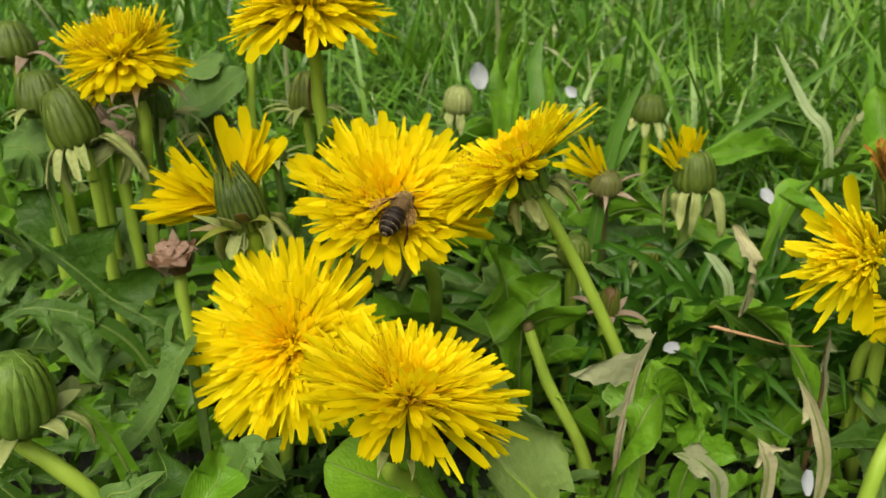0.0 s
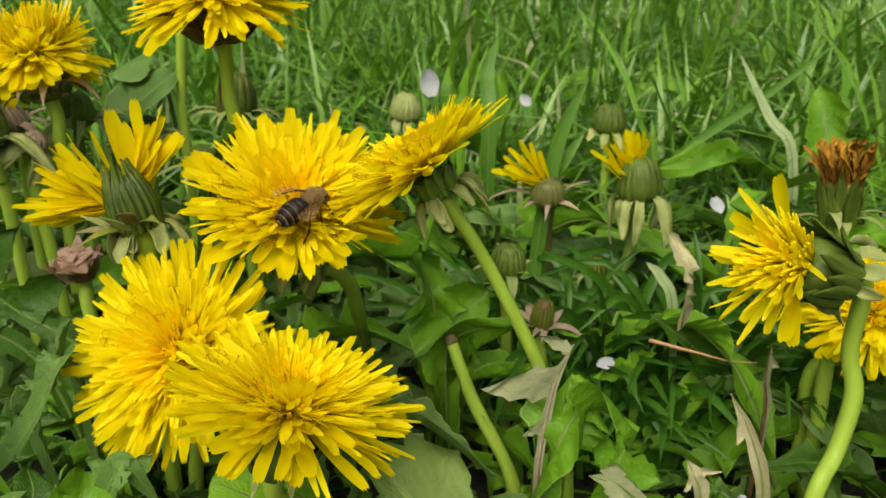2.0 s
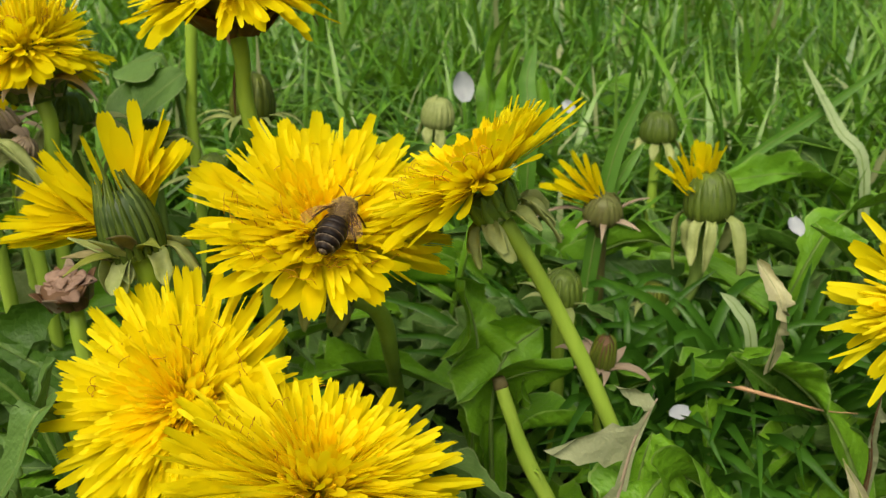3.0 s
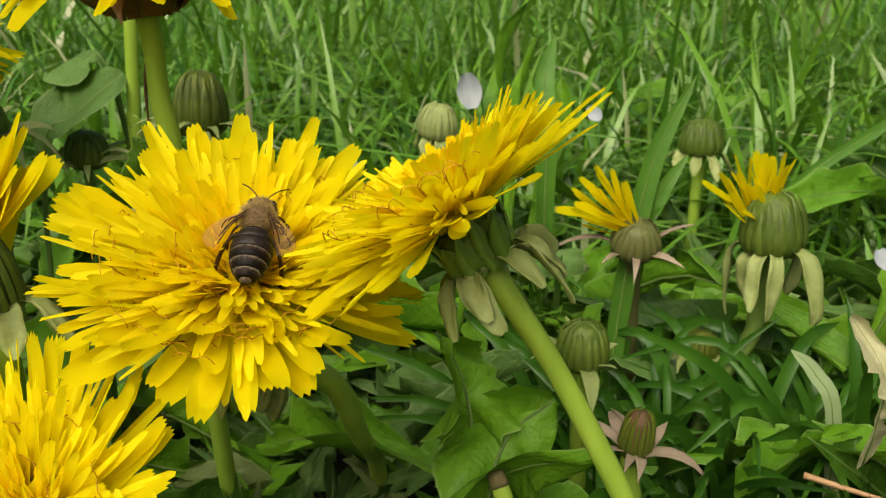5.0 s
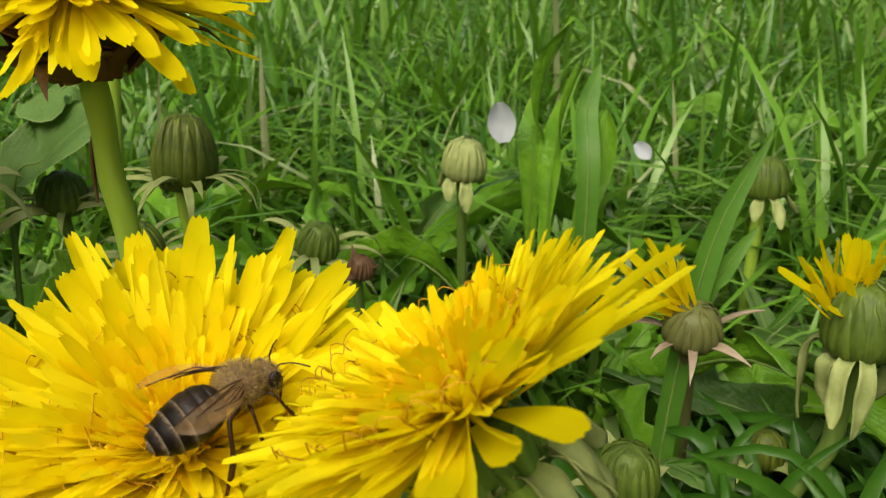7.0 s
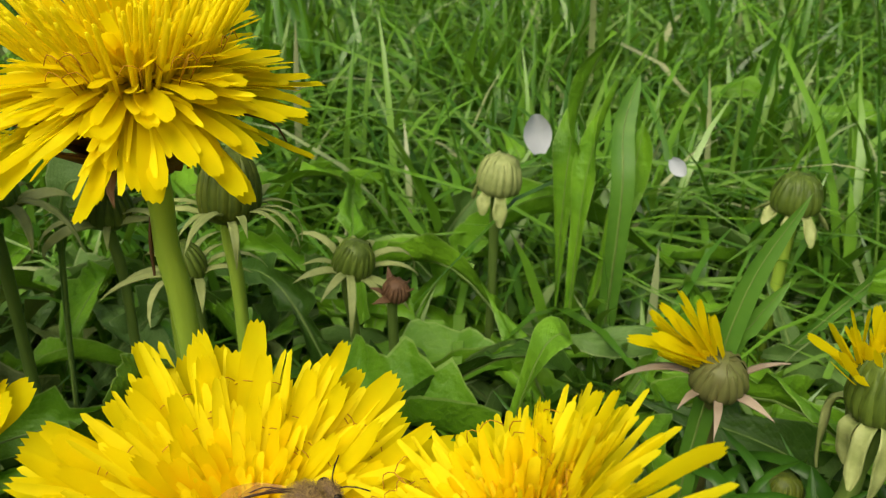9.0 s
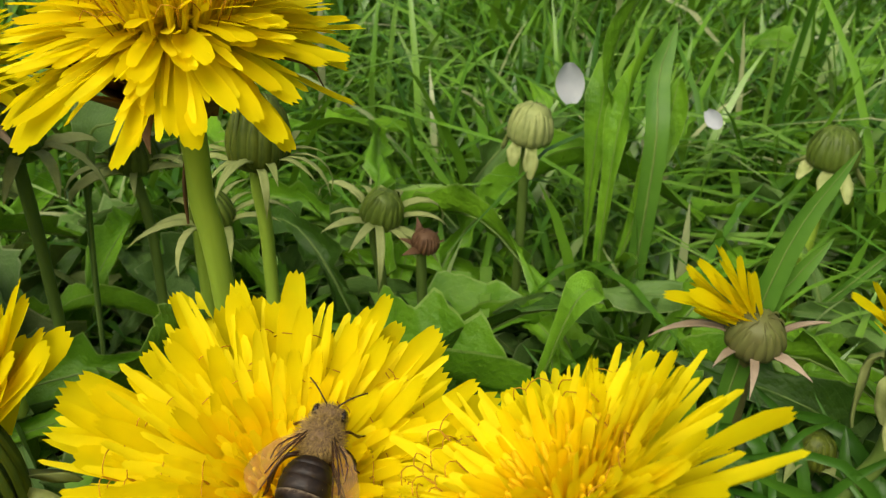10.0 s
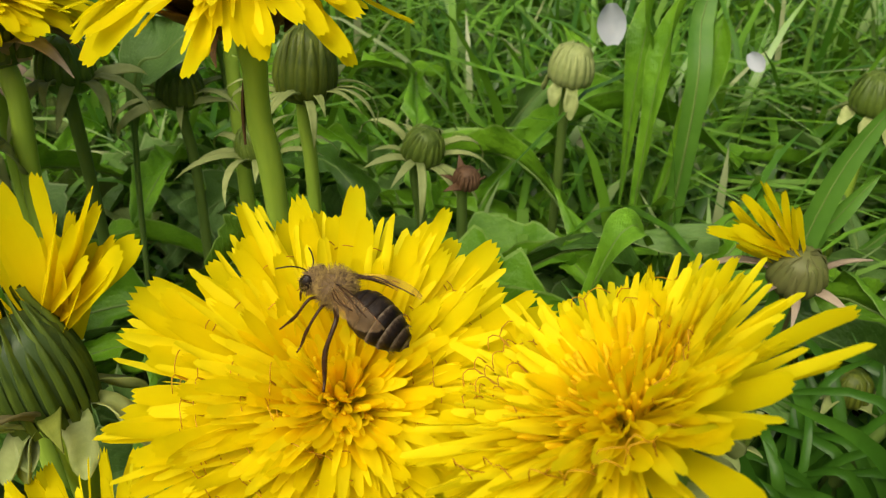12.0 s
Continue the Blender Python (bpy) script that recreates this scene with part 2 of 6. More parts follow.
SEGMENT = segment_material()
THORAX = plain_material("brown thorax", [(0.3, (0.07, 0.045, 0.02)), (0.7, (0.18, 0.12, 0.06))], 2500, 0.8)
FUR = plain_material("tawny fur", [(0.3, (0.18, 0.12, 0.035)), (0.7, (0.42, 0.30, 0.10))], 1500, 0.8)
LEGS = plain_material("brown leg", [(0.3, (0.012, 0.006, 0.003)), (0.7, (0.055, 0.022, 0.008))], 1500, 0.35)
EYE = plain_material("compound eye", [(0.3, (0.008, 0.006, 0.005)), (0.7, (0.02, 0.013, 0.01))], 4000, 0.25)


def wing_material():
    m, nt, b, out = shader("bee wing")
    b.inputs["Base Color"].default_value = (0.36, 0.23, 0.10, 1)
    b.inputs["Roughness"].default_value = 0.28
    t = nt.nodes.new("ShaderNodeBsdfTransparent")
    t.inputs["Color"].default_value = (0.95, 0.90, 0.80, 1)
    mx = nt.nodes.new("ShaderNodeMixShader")
    f = texture(nt, 600, 3)
    link(nt, value(nt, "ADD", value(nt, "MULTIPLY", f, 0.25), 0.10), mx.inputs[0])
    link(nt, t.outputs[0], mx.inputs[1])
    link(nt, b.outputs[0], mx.inputs[2])
    link(nt, mx.outputs[0], out.inputs["Surface"])
    return m


WING = wing_material()


# ---- building helpers ----
PLACE = {}


def mesh_of(name, verts, faces, material, uvs=None):
    me = bpy.data.meshes.new(name)
    me.from_pydata([tuple(v) for v in verts], [], faces)
    me.materials.append(material)
    if uvs is not None:
        layer = me.uv_layers.new(name="UVMap")
        idx = np.empty(len(me.loops), dtype=np.int32)
        me.loops.foreach_get("vertex_index", idx)
        layer.data.foreach_set("uv", np.asarray(uvs, dtype=np.float32)[idx].ravel())
    me.polygons.foreach_set("use_smooth", [True] * len(me.polygons))
    return me


def thing(name, at, label, category, group="", data=None):
    ob = new(name, data)
    PLACE[ob] = Matrix.Translation(at)
    ob.matrix_basis = PLACE[ob]
    return tagged(ob, label, category, group)


def part(name, data, parent, m=None, label=""):
    """A mesh object under a thing or part; m is its pose in the world."""
    ob = new(name, data)
    PLACE[ob] = m if m is not None else PLACE[parent].copy()
    ob.parent = parent
    ob.matrix_basis = PLACE[parent].inverted() @ PLACE[ob]
    if label:
        tagged(ob, label)
    return ob


def smooth_line(points, n):
    """A Catmull-Rom line through the points, n pieces between each two."""
    p = [Vector(q) for q in points]
    p = [p[0] * 2 - p[1]] + p + [p[-1] * 2 - p[-2]]
    out = []
    for i in range(1, len(p) - 2):
        for k in range(n):
            t = k / n
            a, b, c, d = p[i - 1:i + 3]
            out.append(0.5 * (2 * b + (c - a) * t + (2 * a - 5 * b + 4 * c - d) * t * t + (3 * b - a - 3 * c + d) * t ** 3))
    return out + [p[-2]]


def tube(line, radius, sides=10, bump=0.0):
    """Verts and faces of a closed tube along a line; radius: a number or a function of 0..1."""
    verts, faces = [], []
    n = len(line)
    side = None
    for i, c in enumerate(line):
        d = (line[min(i + 1, n - 1)] - line[max(i - 1, 0)]).normalized()
        if side is None:
            side = d.orthogonal().normalized()
        side = (side - d * side.dot(d)).normalized()
        up = d.cross(side)
        r = radius(i / (n - 1)) if callable(radius) else radius
        for k in range(sides):
            a = 2 * math.pi * k / sides
            rr = r * (1 + bump * math.sin(3 * a + i * 0.4))
            verts.append(c + side * (rr * math.cos(a)) + up * (rr * math.sin(a)))
    for i in range(n - 1):
        for k in range(sides):
            k2 = (k + 1) % sides
            faces.append((i * sides + k, i * sides + k2, (i + 1) * sides + k2, (i + 1) * sides + k))
    faces.append(tuple(range(sides))[::-1])
    faces.append(tuple(range((n - 1) * sides, n * sides)))
    return verts, faces


def lathe(profile, sides, ridge=0.0, ridges=0):
    """A turned body about z; profile: (radius, z) from below."""
    verts, faces = [], []
    for r, z in profile:
        for k in range(sides):
            a = 2 * math.pi * k / sides
            rr = r * (1 + ridge * math.cos(ridges * a))
            verts.append((rr * math.cos(a), rr * math.sin(a), z))
    n = len(profile)
    for i in range(n - 1):
        for k in range(sides):
            k2 = (k + 1) % sides
            faces.append((i * sides + k, i * sides + k2, (i + 1) * sides + k2, (i + 1) * sides + k))
    faces.append(tuple(range(sides))[::-1])
    faces.append(tuple(range((n - 1) * sides, n * sides)))
    return verts, faces


def turned(direction, spin=0.0):
    """A turn that brings z to the direction."""
    return Vector(direction).normalized().to_track_quat("Z", "Y").to_matrix().to_4x4() @ Matrix.Rotation(spin, 4, "Z")


# ---- ground ----
def ground():
    def steps(near, far):
        s, v, d = [0.0], 0.0, 0.012
        while v < far:
            v += d
            if v > near:
                d *= 1.35
            s.append(v)
        return s
    pos = steps(0.5, 60)
    axis = [-v for v in pos[:0:-1]] + pos
    n = len(axis)
    verts = []
    for y in axis:
        for x in axis:
            r = math.hypot(x, y)
            z = 0.007 * noise.noise((x * 22, y * 22, 0)) + 0.004 * noise.noise((x * 60, y * 60, 3)) if r < 1.5 else 0.0
            verts.append((x, y + 0.2, z - 0.006))
    faces = [(j * n + i, j * n + i + 1, (j + 1) * n + i + 1, (j + 1) * n + i) for j in range(n - 1) for i in range(n - 1)]
    tagged(new("ground", mesh_of("ground", verts, faces, SOIL)), "soil and moss of the meadow under grass, shade painted in", "ground", kind="structure")


ground()


# ---- florets ----
def floret_mesh(length, width, curve, teeth, seed, material, hook=0.0):
    """One strap-shaped floret along x, hollowed across, with a toothed tip."""
    r = random.Random(seed)
    rows, cols = 8, 7
    verts, faces = [], []
    twist = r.uniform(-0.35, 0.35)
    sway = r.uniform(-0.06, 0.06)
    for i in range(rows):
        s = i / (rows - 1)
        w = 0.5 * width * (0.34 + 0.66 * min(1.0, s / 0.68) ** 0.9)
        w *= 1 - 0.30 * (max(0, s - 0.76) / 0.24) ** 1.8
        z = curve * length * s * s + hook * length * max(0, s - 0.6) ** 2
        for k in range(cols):
            u = 2 * k / (cols - 1) - 1
            x = length * s
            if i == rows - 1:
                x += (0.0 if k % 2 else -teeth) * length
                x -= 0.02 * length * u * u
            y = u * w + sway * length * s * s
            zz = z + 0.18 * w * u * u + 0.7 * twist * s * u * w
            verts.append((x, y, zz))
    for i in range(rows - 1):
        for k in range(cols - 1):
            a = i * cols + k
            faces.append((a, a + 1, a + cols + 1, a + cols))
    return mesh_of("floret", verts, faces, material)


def florets(root, centre, normal, rings, seed, spin=0.0, skip=None, lift=None):
    """Rings of florets on a head: (count, length, width, rise in degrees, curve, foot radius, material). skip leaves out a stretch of the round."""
    r = random.Random(seed)
    base = Matrix.Translation(centre) @ turned(normal, spin)
    for j, (count, length, width, rise, curve, foot, material) in enumerate(rings):
        kinds = [floret_mesh(length * r.uniform(0.8, 1.08), width * r.uniform(0.75, 1.15), curve + r.uniform(-0.1, 0.1),
                             r.uniform(0.02, 0.045), seed * 31 + j * 7 + k, material, r.uniform(-0.3, 0.2)) for k in range(5)]
        for i in range(count):
            a = 2 * math.pi * (i + 0.5 * (j % 2) + r.uniform(-0.5, 0.5)) / count
            d = base.to_3x3() @ Vector((math.cos(a), math.sin(a), 0))
            if skip and skip(d, j):
                continue
            more = lift(d) * (1 - rise / 90) if lift else 0.0
            m = base @ Matrix.Rotation(a, 4, "Z") @ Matrix.Translation((foot, 0, 0.0004 * j)) @ Matrix.Rotation(-radians(rise + more + max(-8, min(8, r.gauss(0, 4.5)))), 4, "Y")
            m = m @ Matrix.Rotation(radians(r.gauss(0, 11)), 4, "Z") @ Matrix.Rotation(radians(r.gauss(0, 13)), 4, "X")
            part("floret", kinds[i % 5], root, m)


def floret_fill(root, centre, normal, R, rises, seed, count=110, skip=None):
    """Narrow florets that fill the gaps between the rings, joined in one part."""
    r = random.Random(seed)
    base = PLACE[root].inverted() @ Matrix.Translation(centre) @ turned(normal)
    turn = turned(normal).to_3x3()
    verts, faces = [], []
    for i in range(count):
        q = r.random()
        j = min(6.0, 0.4 + 5.2 * q)
        rise = rises[int(j)] + (rises[min(6, int(j) + 1)] - rises[int(j)]) * (j % 1)
        a = r.uniform(0, 2 * math.pi)
        if skip and skip(turn @ Vector((math.cos(a), math.sin(a), 0)), int(j)):
            continue
        length = R * (1.0 - 0.13 * j) * r.uniform(0.72, 0.98)
        w = 0.5 * r.uniform(0.0008, 0.0017)
        m = base @ Matrix.Rotation(a, 4, "Z") @ Matrix.Translation((r.uniform(0.0, 0.0038), r.uniform(-0.001, 0.001), r.uniform(0, 0.0015))) @ Matrix.Rotation(-radians(rise + max(-9, min(9, r.gauss(0, 7)))), 4, "Y") @ Matrix.Rotation(r.gauss(0, 0.15), 4, "Z") @ Matrix.Rotation(r.gauss(0, 0.5), 4, "X")
        bend = r.uniform(-0.05, 0.16)
        o = len(verts)
        for k in range(6):
            s = k / 5
            ww = w * (0.4 + 0.6 * min(1, s / 0.6)) * (1 - 0.5 * max(0, s - 0.75) / 0.25)
            z = bend * length * s * s
            verts += [m @ Vector((length * s, -ww, z + 0.25 * ww)), m @ Vector((length * s * (1.02 if k == 5 else 1), 0, z)), m @ Vector((length * s * (0.985 if k == 5 else 1), ww, z + 0.25 * ww))]
        for k in range(5):
            for c in range(2):
                b = o + k * 3 + c
                faces.append((b, b + 1, b + 4, b + 3))
    tagged(part("floret_mass", mesh_of("floret_mass", verts, faces, YELLOW_FILL), root), kind="stuff")


def disc_florets(root, centre, normal, reach, heights, seed, count=150, material=None):
    """Young florets, still rolled into tubes, that crowd the middle of a head; one joined part."""
    r = random.Random(seed)
    base = PLACE[root].inverted() @ Matrix.Translation(centre) @ turned(normal)
    verts, faces = [], []
    for i in range(count):
        a, d = r.uniform(0, 6.28), math.sqrt(r.random())
        o = Vector((math.cos(a), math.sin(a), 0))
        h = r.uniform(*heights) * (1.0 - 0.25 * (1 - d))
        foot = o * d * reach * 0.7 + Vector((0, 0, -0.0005))
        way = (Vector((0, 0, 1)) + o * (0.75 * d) + Vector((r.gauss(0, 0.12), r.gauss(0, 0.12), 0))).normalized()
        top = foot + way * h
        pts = [foot, foot.lerp(top, 0.55) - o * 0.0003, top, top + o * 0.0006 * r.random() + Vector((0, 0, 0.0004))]
        v, f = tube(smooth_line(pts, 2), lambda s: 0.00030 * (0.8 + 0.4 * s) * (1.0 - 0.75 * max(0.0, s - 0.6) / 0.4), 5)
        k = len(verts)
        verts += [base @ q for q in v]
        faces += [tuple(x + k for x in q) for q in f]
    tagged(part("disc_floret_mass", mesh_of("disc_floret_mass", verts, faces, material or DISC), root), kind="stuff")


def stigmas(root, centre, normal, count, inner, outer, low, high, seed, material=None):
    """Curled two-forked stigmas between the inner florets, one mesh."""
    r = random.Random(seed)
    base = Matrix.Translation(centre) @ turned(normal)
    verts, faces = [], []
    for i in range(count):
        a, d = r.uniform(0, 2 * math.pi), math.sqrt(r.uniform(inner * inner, outer * outer))
        lean = 0.9 * d / outer
        out = Vector((math.cos(a), math.sin(a), 0))
        side = Vector((-math.sin(a), math.cos(a), 0))
        foot = out * d * 0.75 + Vector((0, 0, low * r.uniform(0.6, 1)))
        h = (high - low) * r.uniform(0.6, 1.1)
        top = foot + (Vector((0, 0, 1)) + out * lean).normalized() * h
        for fork in (-1, 1):
            curl = r.uniform(0.5, 1.1) * 0.0016
            pts = [foot, foot.lerp(top, 0.6), top, top + side * fork * curl + Vector((0, 0, 0.0006)), top + side * fork * curl * 1.6 - Vector((0, 0, 0.0005))]
            v, f = tube(smooth_line(pts, 2), 0.00007, 3)
            o = len(verts)
            verts += [base @ q for q in v]
            faces += [tuple(x + o for x in q) for q in f]
    inv = PLACE[root].inverted()
    part("stigma_tuft", mesh_of("stigma_tuft", [inv @ v for v in verts], faces, material or STIGMA), root)


def bract_mesh(length, width, curl, seed, material, thick=0.0003, blunt=3):
    """A pointed bract along z that leans outward (x) by its curl, in degrees at the tip."""
    r = random.Random(seed)
    rows, cols = 8, 5
    front, x, z = [], 0.0, 0.0
    for i in range(rows):
        s = i / (rows - 1)
        a = radians(curl) * s ** 0.8 * (1 + 0.15 * math.sin(3 * s + seed))
        w = 0.5 * width * (0.75 + 0.5 * math.sin(math.pi * min(1, s * 1.1))) * (1 - s ** blunt * 0.93)
        for k in range(cols):
            u = 2 * k / (cols - 1) - 1
            lift = 0.25 * w * u * u
            front.append(Vector((x - lift * math.cos(a), u * w + 0.1 * width * math.sin(2 * s + seed), z + lift * math.sin(a))))
        x += length / (rows - 1) * math.sin(a)
        z += length / (rows - 1) * math.cos(a)
    verts = front + [v + Vector((-thick, 0, 0.3 * thick)) for v in front]
    n = rows * cols
    faces = []
    for i in range(rows - 1):
        for k in range(cols - 1):
            a = i * cols + k
            faces.append((a, a + cols, a + cols + 1, a + 1))
            faces.append((n + a, n + a + 1, n + a + cols + 1, n + a + cols))
    for i in range(rows - 1):
        a, b = i * cols, i * cols + cols - 1
        faces.append((a, n + a, n + a + cols, a + cols))
        faces.append((b, b + cols, n + b + cols, n + b))
    return mesh_of("bract", verts, faces, material)


def hanging_bract_mesh(length, width, curl, seed, material, thick=0.00035):
    """A blunt strap that arches out over the rim and then hangs, folded and a little crumpled; along z, out is x."""
    r = random.Random(seed * 17 + 3)
    rows, cols = 12, 5
    front, x, z = [], 0.0, 0.0
    ph, sway, twist = r.uniform(0, 6.28), r.uniform(-0.12, 0.12), r.uniform(-0.8, 0.8)
    for i in range(rows):
        s = i / (rows - 1)
        a = radians(50 + (curl - 50) * min(1.0, s / 0.32)) + 0.28 * math.sin(5 * s + ph) * s + (0.5 * max(0, s - 0.8) * 5 if seed % 3 == 0 else 0)
        w = 0.5 * width * (0.70 + 0.42 * math.sin(math.pi * min(1, s * 1.05)) + 0.10 * math.sin(11 * s + ph))
        w *= 1 - 0.62 * max(0.0, (s - 0.86) / 0.14) ** 1.5
        tw = twist * s
        for k in range(cols):
            u = 2 * k / (cols - 1) - 1
            lift = 0.55 * w * u * u + 0.12 * w * math.sin(7 * s + 3 * u + ph)
            y = u * w * math.cos(tw) + sway * length * s * s
            lift += u * w * math.sin(tw)
            front.append(Vector((x - lift * math.cos(a), y, z + lift * math.sin(a))))
        x += length / (rows - 1) * math.sin(a)
        z += length / (rows - 1) * math.cos(a)
    verts = front + [v + Vector((-thick, 0, 0.3 * thick)) for v in front]
    n = rows * cols
    faces = []
    for i in range(rows - 1):
        for k in range(cols - 1):
            a = i * cols + k
            faces.append((a, a + cols, a + cols + 1, a + 1))
            faces.append((n + a, n + a + 1, n + a + cols + 1, n + a + cols))
        a, b = i * cols, i * cols + cols - 1
        faces.append((a, n + a, n + a + cols, a + cols))
        faces.append((b, b + cols, n + b + cols, n + b))
    return mesh_of("bract", verts, faces, material)


def outer_bracts(holder, base, count, radius, z, length, width, curl, seed, material, blunt=3, tilt=25):
    """The lowest bracts of a head: spreading and pointed, or, past 135 degrees of curl, hanging and blunt."""
    hang = curl >= 135
    kinds = []
    for k in range(4):
        l = length * (0.8 + 0.13 * k)
        kinds.append(hanging_bract_mesh(l, width * 1.15, min(176, curl + 8 * (k - 1)), seed + 5 + k, material) if hang else bract_mesh(l, width, curl + 18 * (k - 1), seed + 5 + k, material, blunt=blunt))
    ring_of_bracts(holder, base, count, radius, z, kinds, seed + 1, "outer_bract", 0 if hang else tilt, wild=1.7)


def ring_of_bracts(holder, base, count, radius, z, meshes, seed, name="bract", tilt=0.0, label="", span=(0, 360), wild=1.0):
    r = random.Random(seed)
    for i in range(count):
        a = radians(span[0] + (span[1] - span[0]) * (i + wild * r.uniform(-0.2, 0.2)) / count)
        m = base @ Matrix.Rotation(a, 4, "Z") @ Matrix.Translation((radius, 0, z + r.uniform(-0.0004, 0.0004))) @ Matrix.Rotation(radians(tilt + wild * r.gauss(0, 5)), 4, "Y")
        k = r.uniform(0.75, 1.2)
        m = m @ Matrix.Rotation(wild * r.gauss(0, 0.25), 4, "Z") @ Matrix.Rotation((wild - 1) * r.gauss(0, 0.10), 4, "X") @ Matrix.Diagonal((k, r.uniform(0.85, 1.25), k, 1))
        part(name, meshes[i % len(meshes)], holder, m, label)


def stem(root, points, r0, r1, material=None, name="stem", label=""):
    line = smooth_line(points, 8)
    v, f = tube(line, lambda s: (r0 + (r1 - r0) * s) * (1 + 0.04 * math.sin(17 * s)), 12, 0.04)
    inv = PLACE[root].inverted()
    return part(name, mesh_of(name, [inv @ q for q in v], f, material or STEM), root, None, label)


def calyx(root, centre, normal, radius, depth, seed, inner=14, outer=12, outer_curl=150, outer_len=0.011, outer_mat=None, body_mat=None, inner_mat=None, inner_tilt=8, outer_w=0.0028, tall=1.12):
    """The green cup under a head: a body, upright inner bracts and turned-back outer ones. centre is the cup's rim."""
    base = Matrix.Translation(Vector(centre) - Vector(normal).normalized() * depth) @ turned(normal)
    prof = [(0.25 * radius, 0.0), (0.62 * radius, 0.06 * depth), (0.86 * radius, 0.22 * depth), (0.95 * radius, 0.5 * depth), (0.9 * radius, 0.8 * depth), (0.8 * radius, 0.98 * depth), (0.3 * radius, 1.0 * depth)]
    body = part("calyx", mesh_of("calyx", *lathe(prof, 26, 0.03, 13), body_mat or BRACT), root, base)
    kinds = [bract_mesh(depth * tall, radius * 0.54, 6 + 5 * k, seed + k, inner_mat or BRACT) for k in range(3)]
    ring_of_bracts(body, base, inner, 0.9 * radius, 0.10 * depth, kinds, seed, "inner_bract", inner_tilt)
    outer_bracts(body, base, outer, 0.72 * radius, 0.06 * depth, outer_len, outer_w, outer_curl, seed, outer_mat or BRACT_PALE)
    return body


def head_rings(R, rises, curve=0.0, thin=1.0, wide=1.0, foot=0.0042, dome=False):
    """Seven rings of florets, long and flat outside, short and steep inside."""
    counts = (38, 46, 52, 54, 48, 36, 24)
    scale = (1.0, 0.97, 0.92, 0.86, 0.80, 0.74, 0.70) if dome else (1.0, 0.97, 0.86, 0.72, 0.57, 0.43, 0.33)
    widths = (0.0025, 0.0021, 0.0017, 0.0014, 0.0011, 0.0009, 0.0008)
    rings = []
    for j in range(7):
        feet = foot * (1 - 0.14 * j)
        rings.append((round(counts[j] * thin), scale[j] * (R - foot), wide * widths[j], rises[j], curve * (1 - j / 7), feet, YELLOW if j < 4 else GOLD))
    return rings


def dandelion(centre, normal, R, recess, rises, stem_points, label, seed, curve=0.0, curls=50, skip=None, calyx_args=None, cup=(0.0062, 0.010), group="open dandelion flowers", stem_r=(0.0018, 0.0017), thin=1.0, stem_mat=None, calyx_axis=None, lift=None, wide=1.0, dome=False, disc=(0.0045, 0.0075), foot=0.0042):
    n = Vector(normal).normalized()
    c = Vector(centre)
    origin = c - n * recess
    root = thing("dandelion_flower", stem_points[-1], label, "flower", group)
    florets(root, origin, n, head_rings(R, rises, curve, thin, wide, foot, dome), seed, 0.3 * seed, skip, lift)
    floret_fill(root, origin, n, R, rises, seed + 60, round(460 * thin), skip)
    disc_florets(root, origin, n, 0.0095 if dome else 0.0058, (0.008, 0.0145) if dome else disc, seed + 61, 260 if dome else 190, YELLOW_FILL if dome or thin < 0.3 else None)
    if curls:
        stigmas(root, origin, n, curls, 0.3 * R, 0.75 * R, 0.003, 0.0076, seed + 3)
    n = Vector(calyx_axis).normalized() if calyx_axis else n
    calyx(root, origin - n * 0.0016, n, cup[0], cup[1], seed + 11, **(calyx_args or {}))
    top = origin - n * (cup[1] + 0.0004)
    stem(root, [top, top - n * 0.006] + stem_points, stem_r[0], stem_r[1], stem_mat)
    return root


def fan(root, origin, ways, count, long, width, depth, seed, sizes=(0.7, 0.8, 0.9, 1.0, 1.08)):
    """Florets that spread in a fan from one spot, between the given ways."""
    r = random.Random(seed)
    kinds = [floret_mesh(1.0 * long * k, width, 0.05, 0.04, seed + i, YELLOW) for i, k in enumerate(sizes)]
    for i in range(count):
        q = (i + r.uniform(0, 0.8)) / count * (len(ways) - 1)
        a = min(len(ways) - 2, int(q))
        d = Vector(ways[a]).normalized().lerp(Vector(ways[a + 1]).normalized(), q - a)
        d += Vector((r.gauss(0, 0.08), r.gauss(0, depth), r.gauss(0, 0.08)))
        o = Vector(origin) + Vector((r.gauss(0, 0.0012), r.gauss(0, 0.001), r.gauss(0, 0.0012)))
        m = Matrix.Translation(o) @ d.to_track_quat("X", "Z").to_matrix().to_4x4() @ Matrix.Rotation(r.uniform(-0.7, 0.7), 4, "X")
        part("floret", kinds[r.randrange(5)], root, m)


# ---- the open dandelion flowers ----
BOWL = (8, 16, 25, 35, 46, 60, 76)
FLAT = (-2, 8, 18, 30, 44, 60, 78)

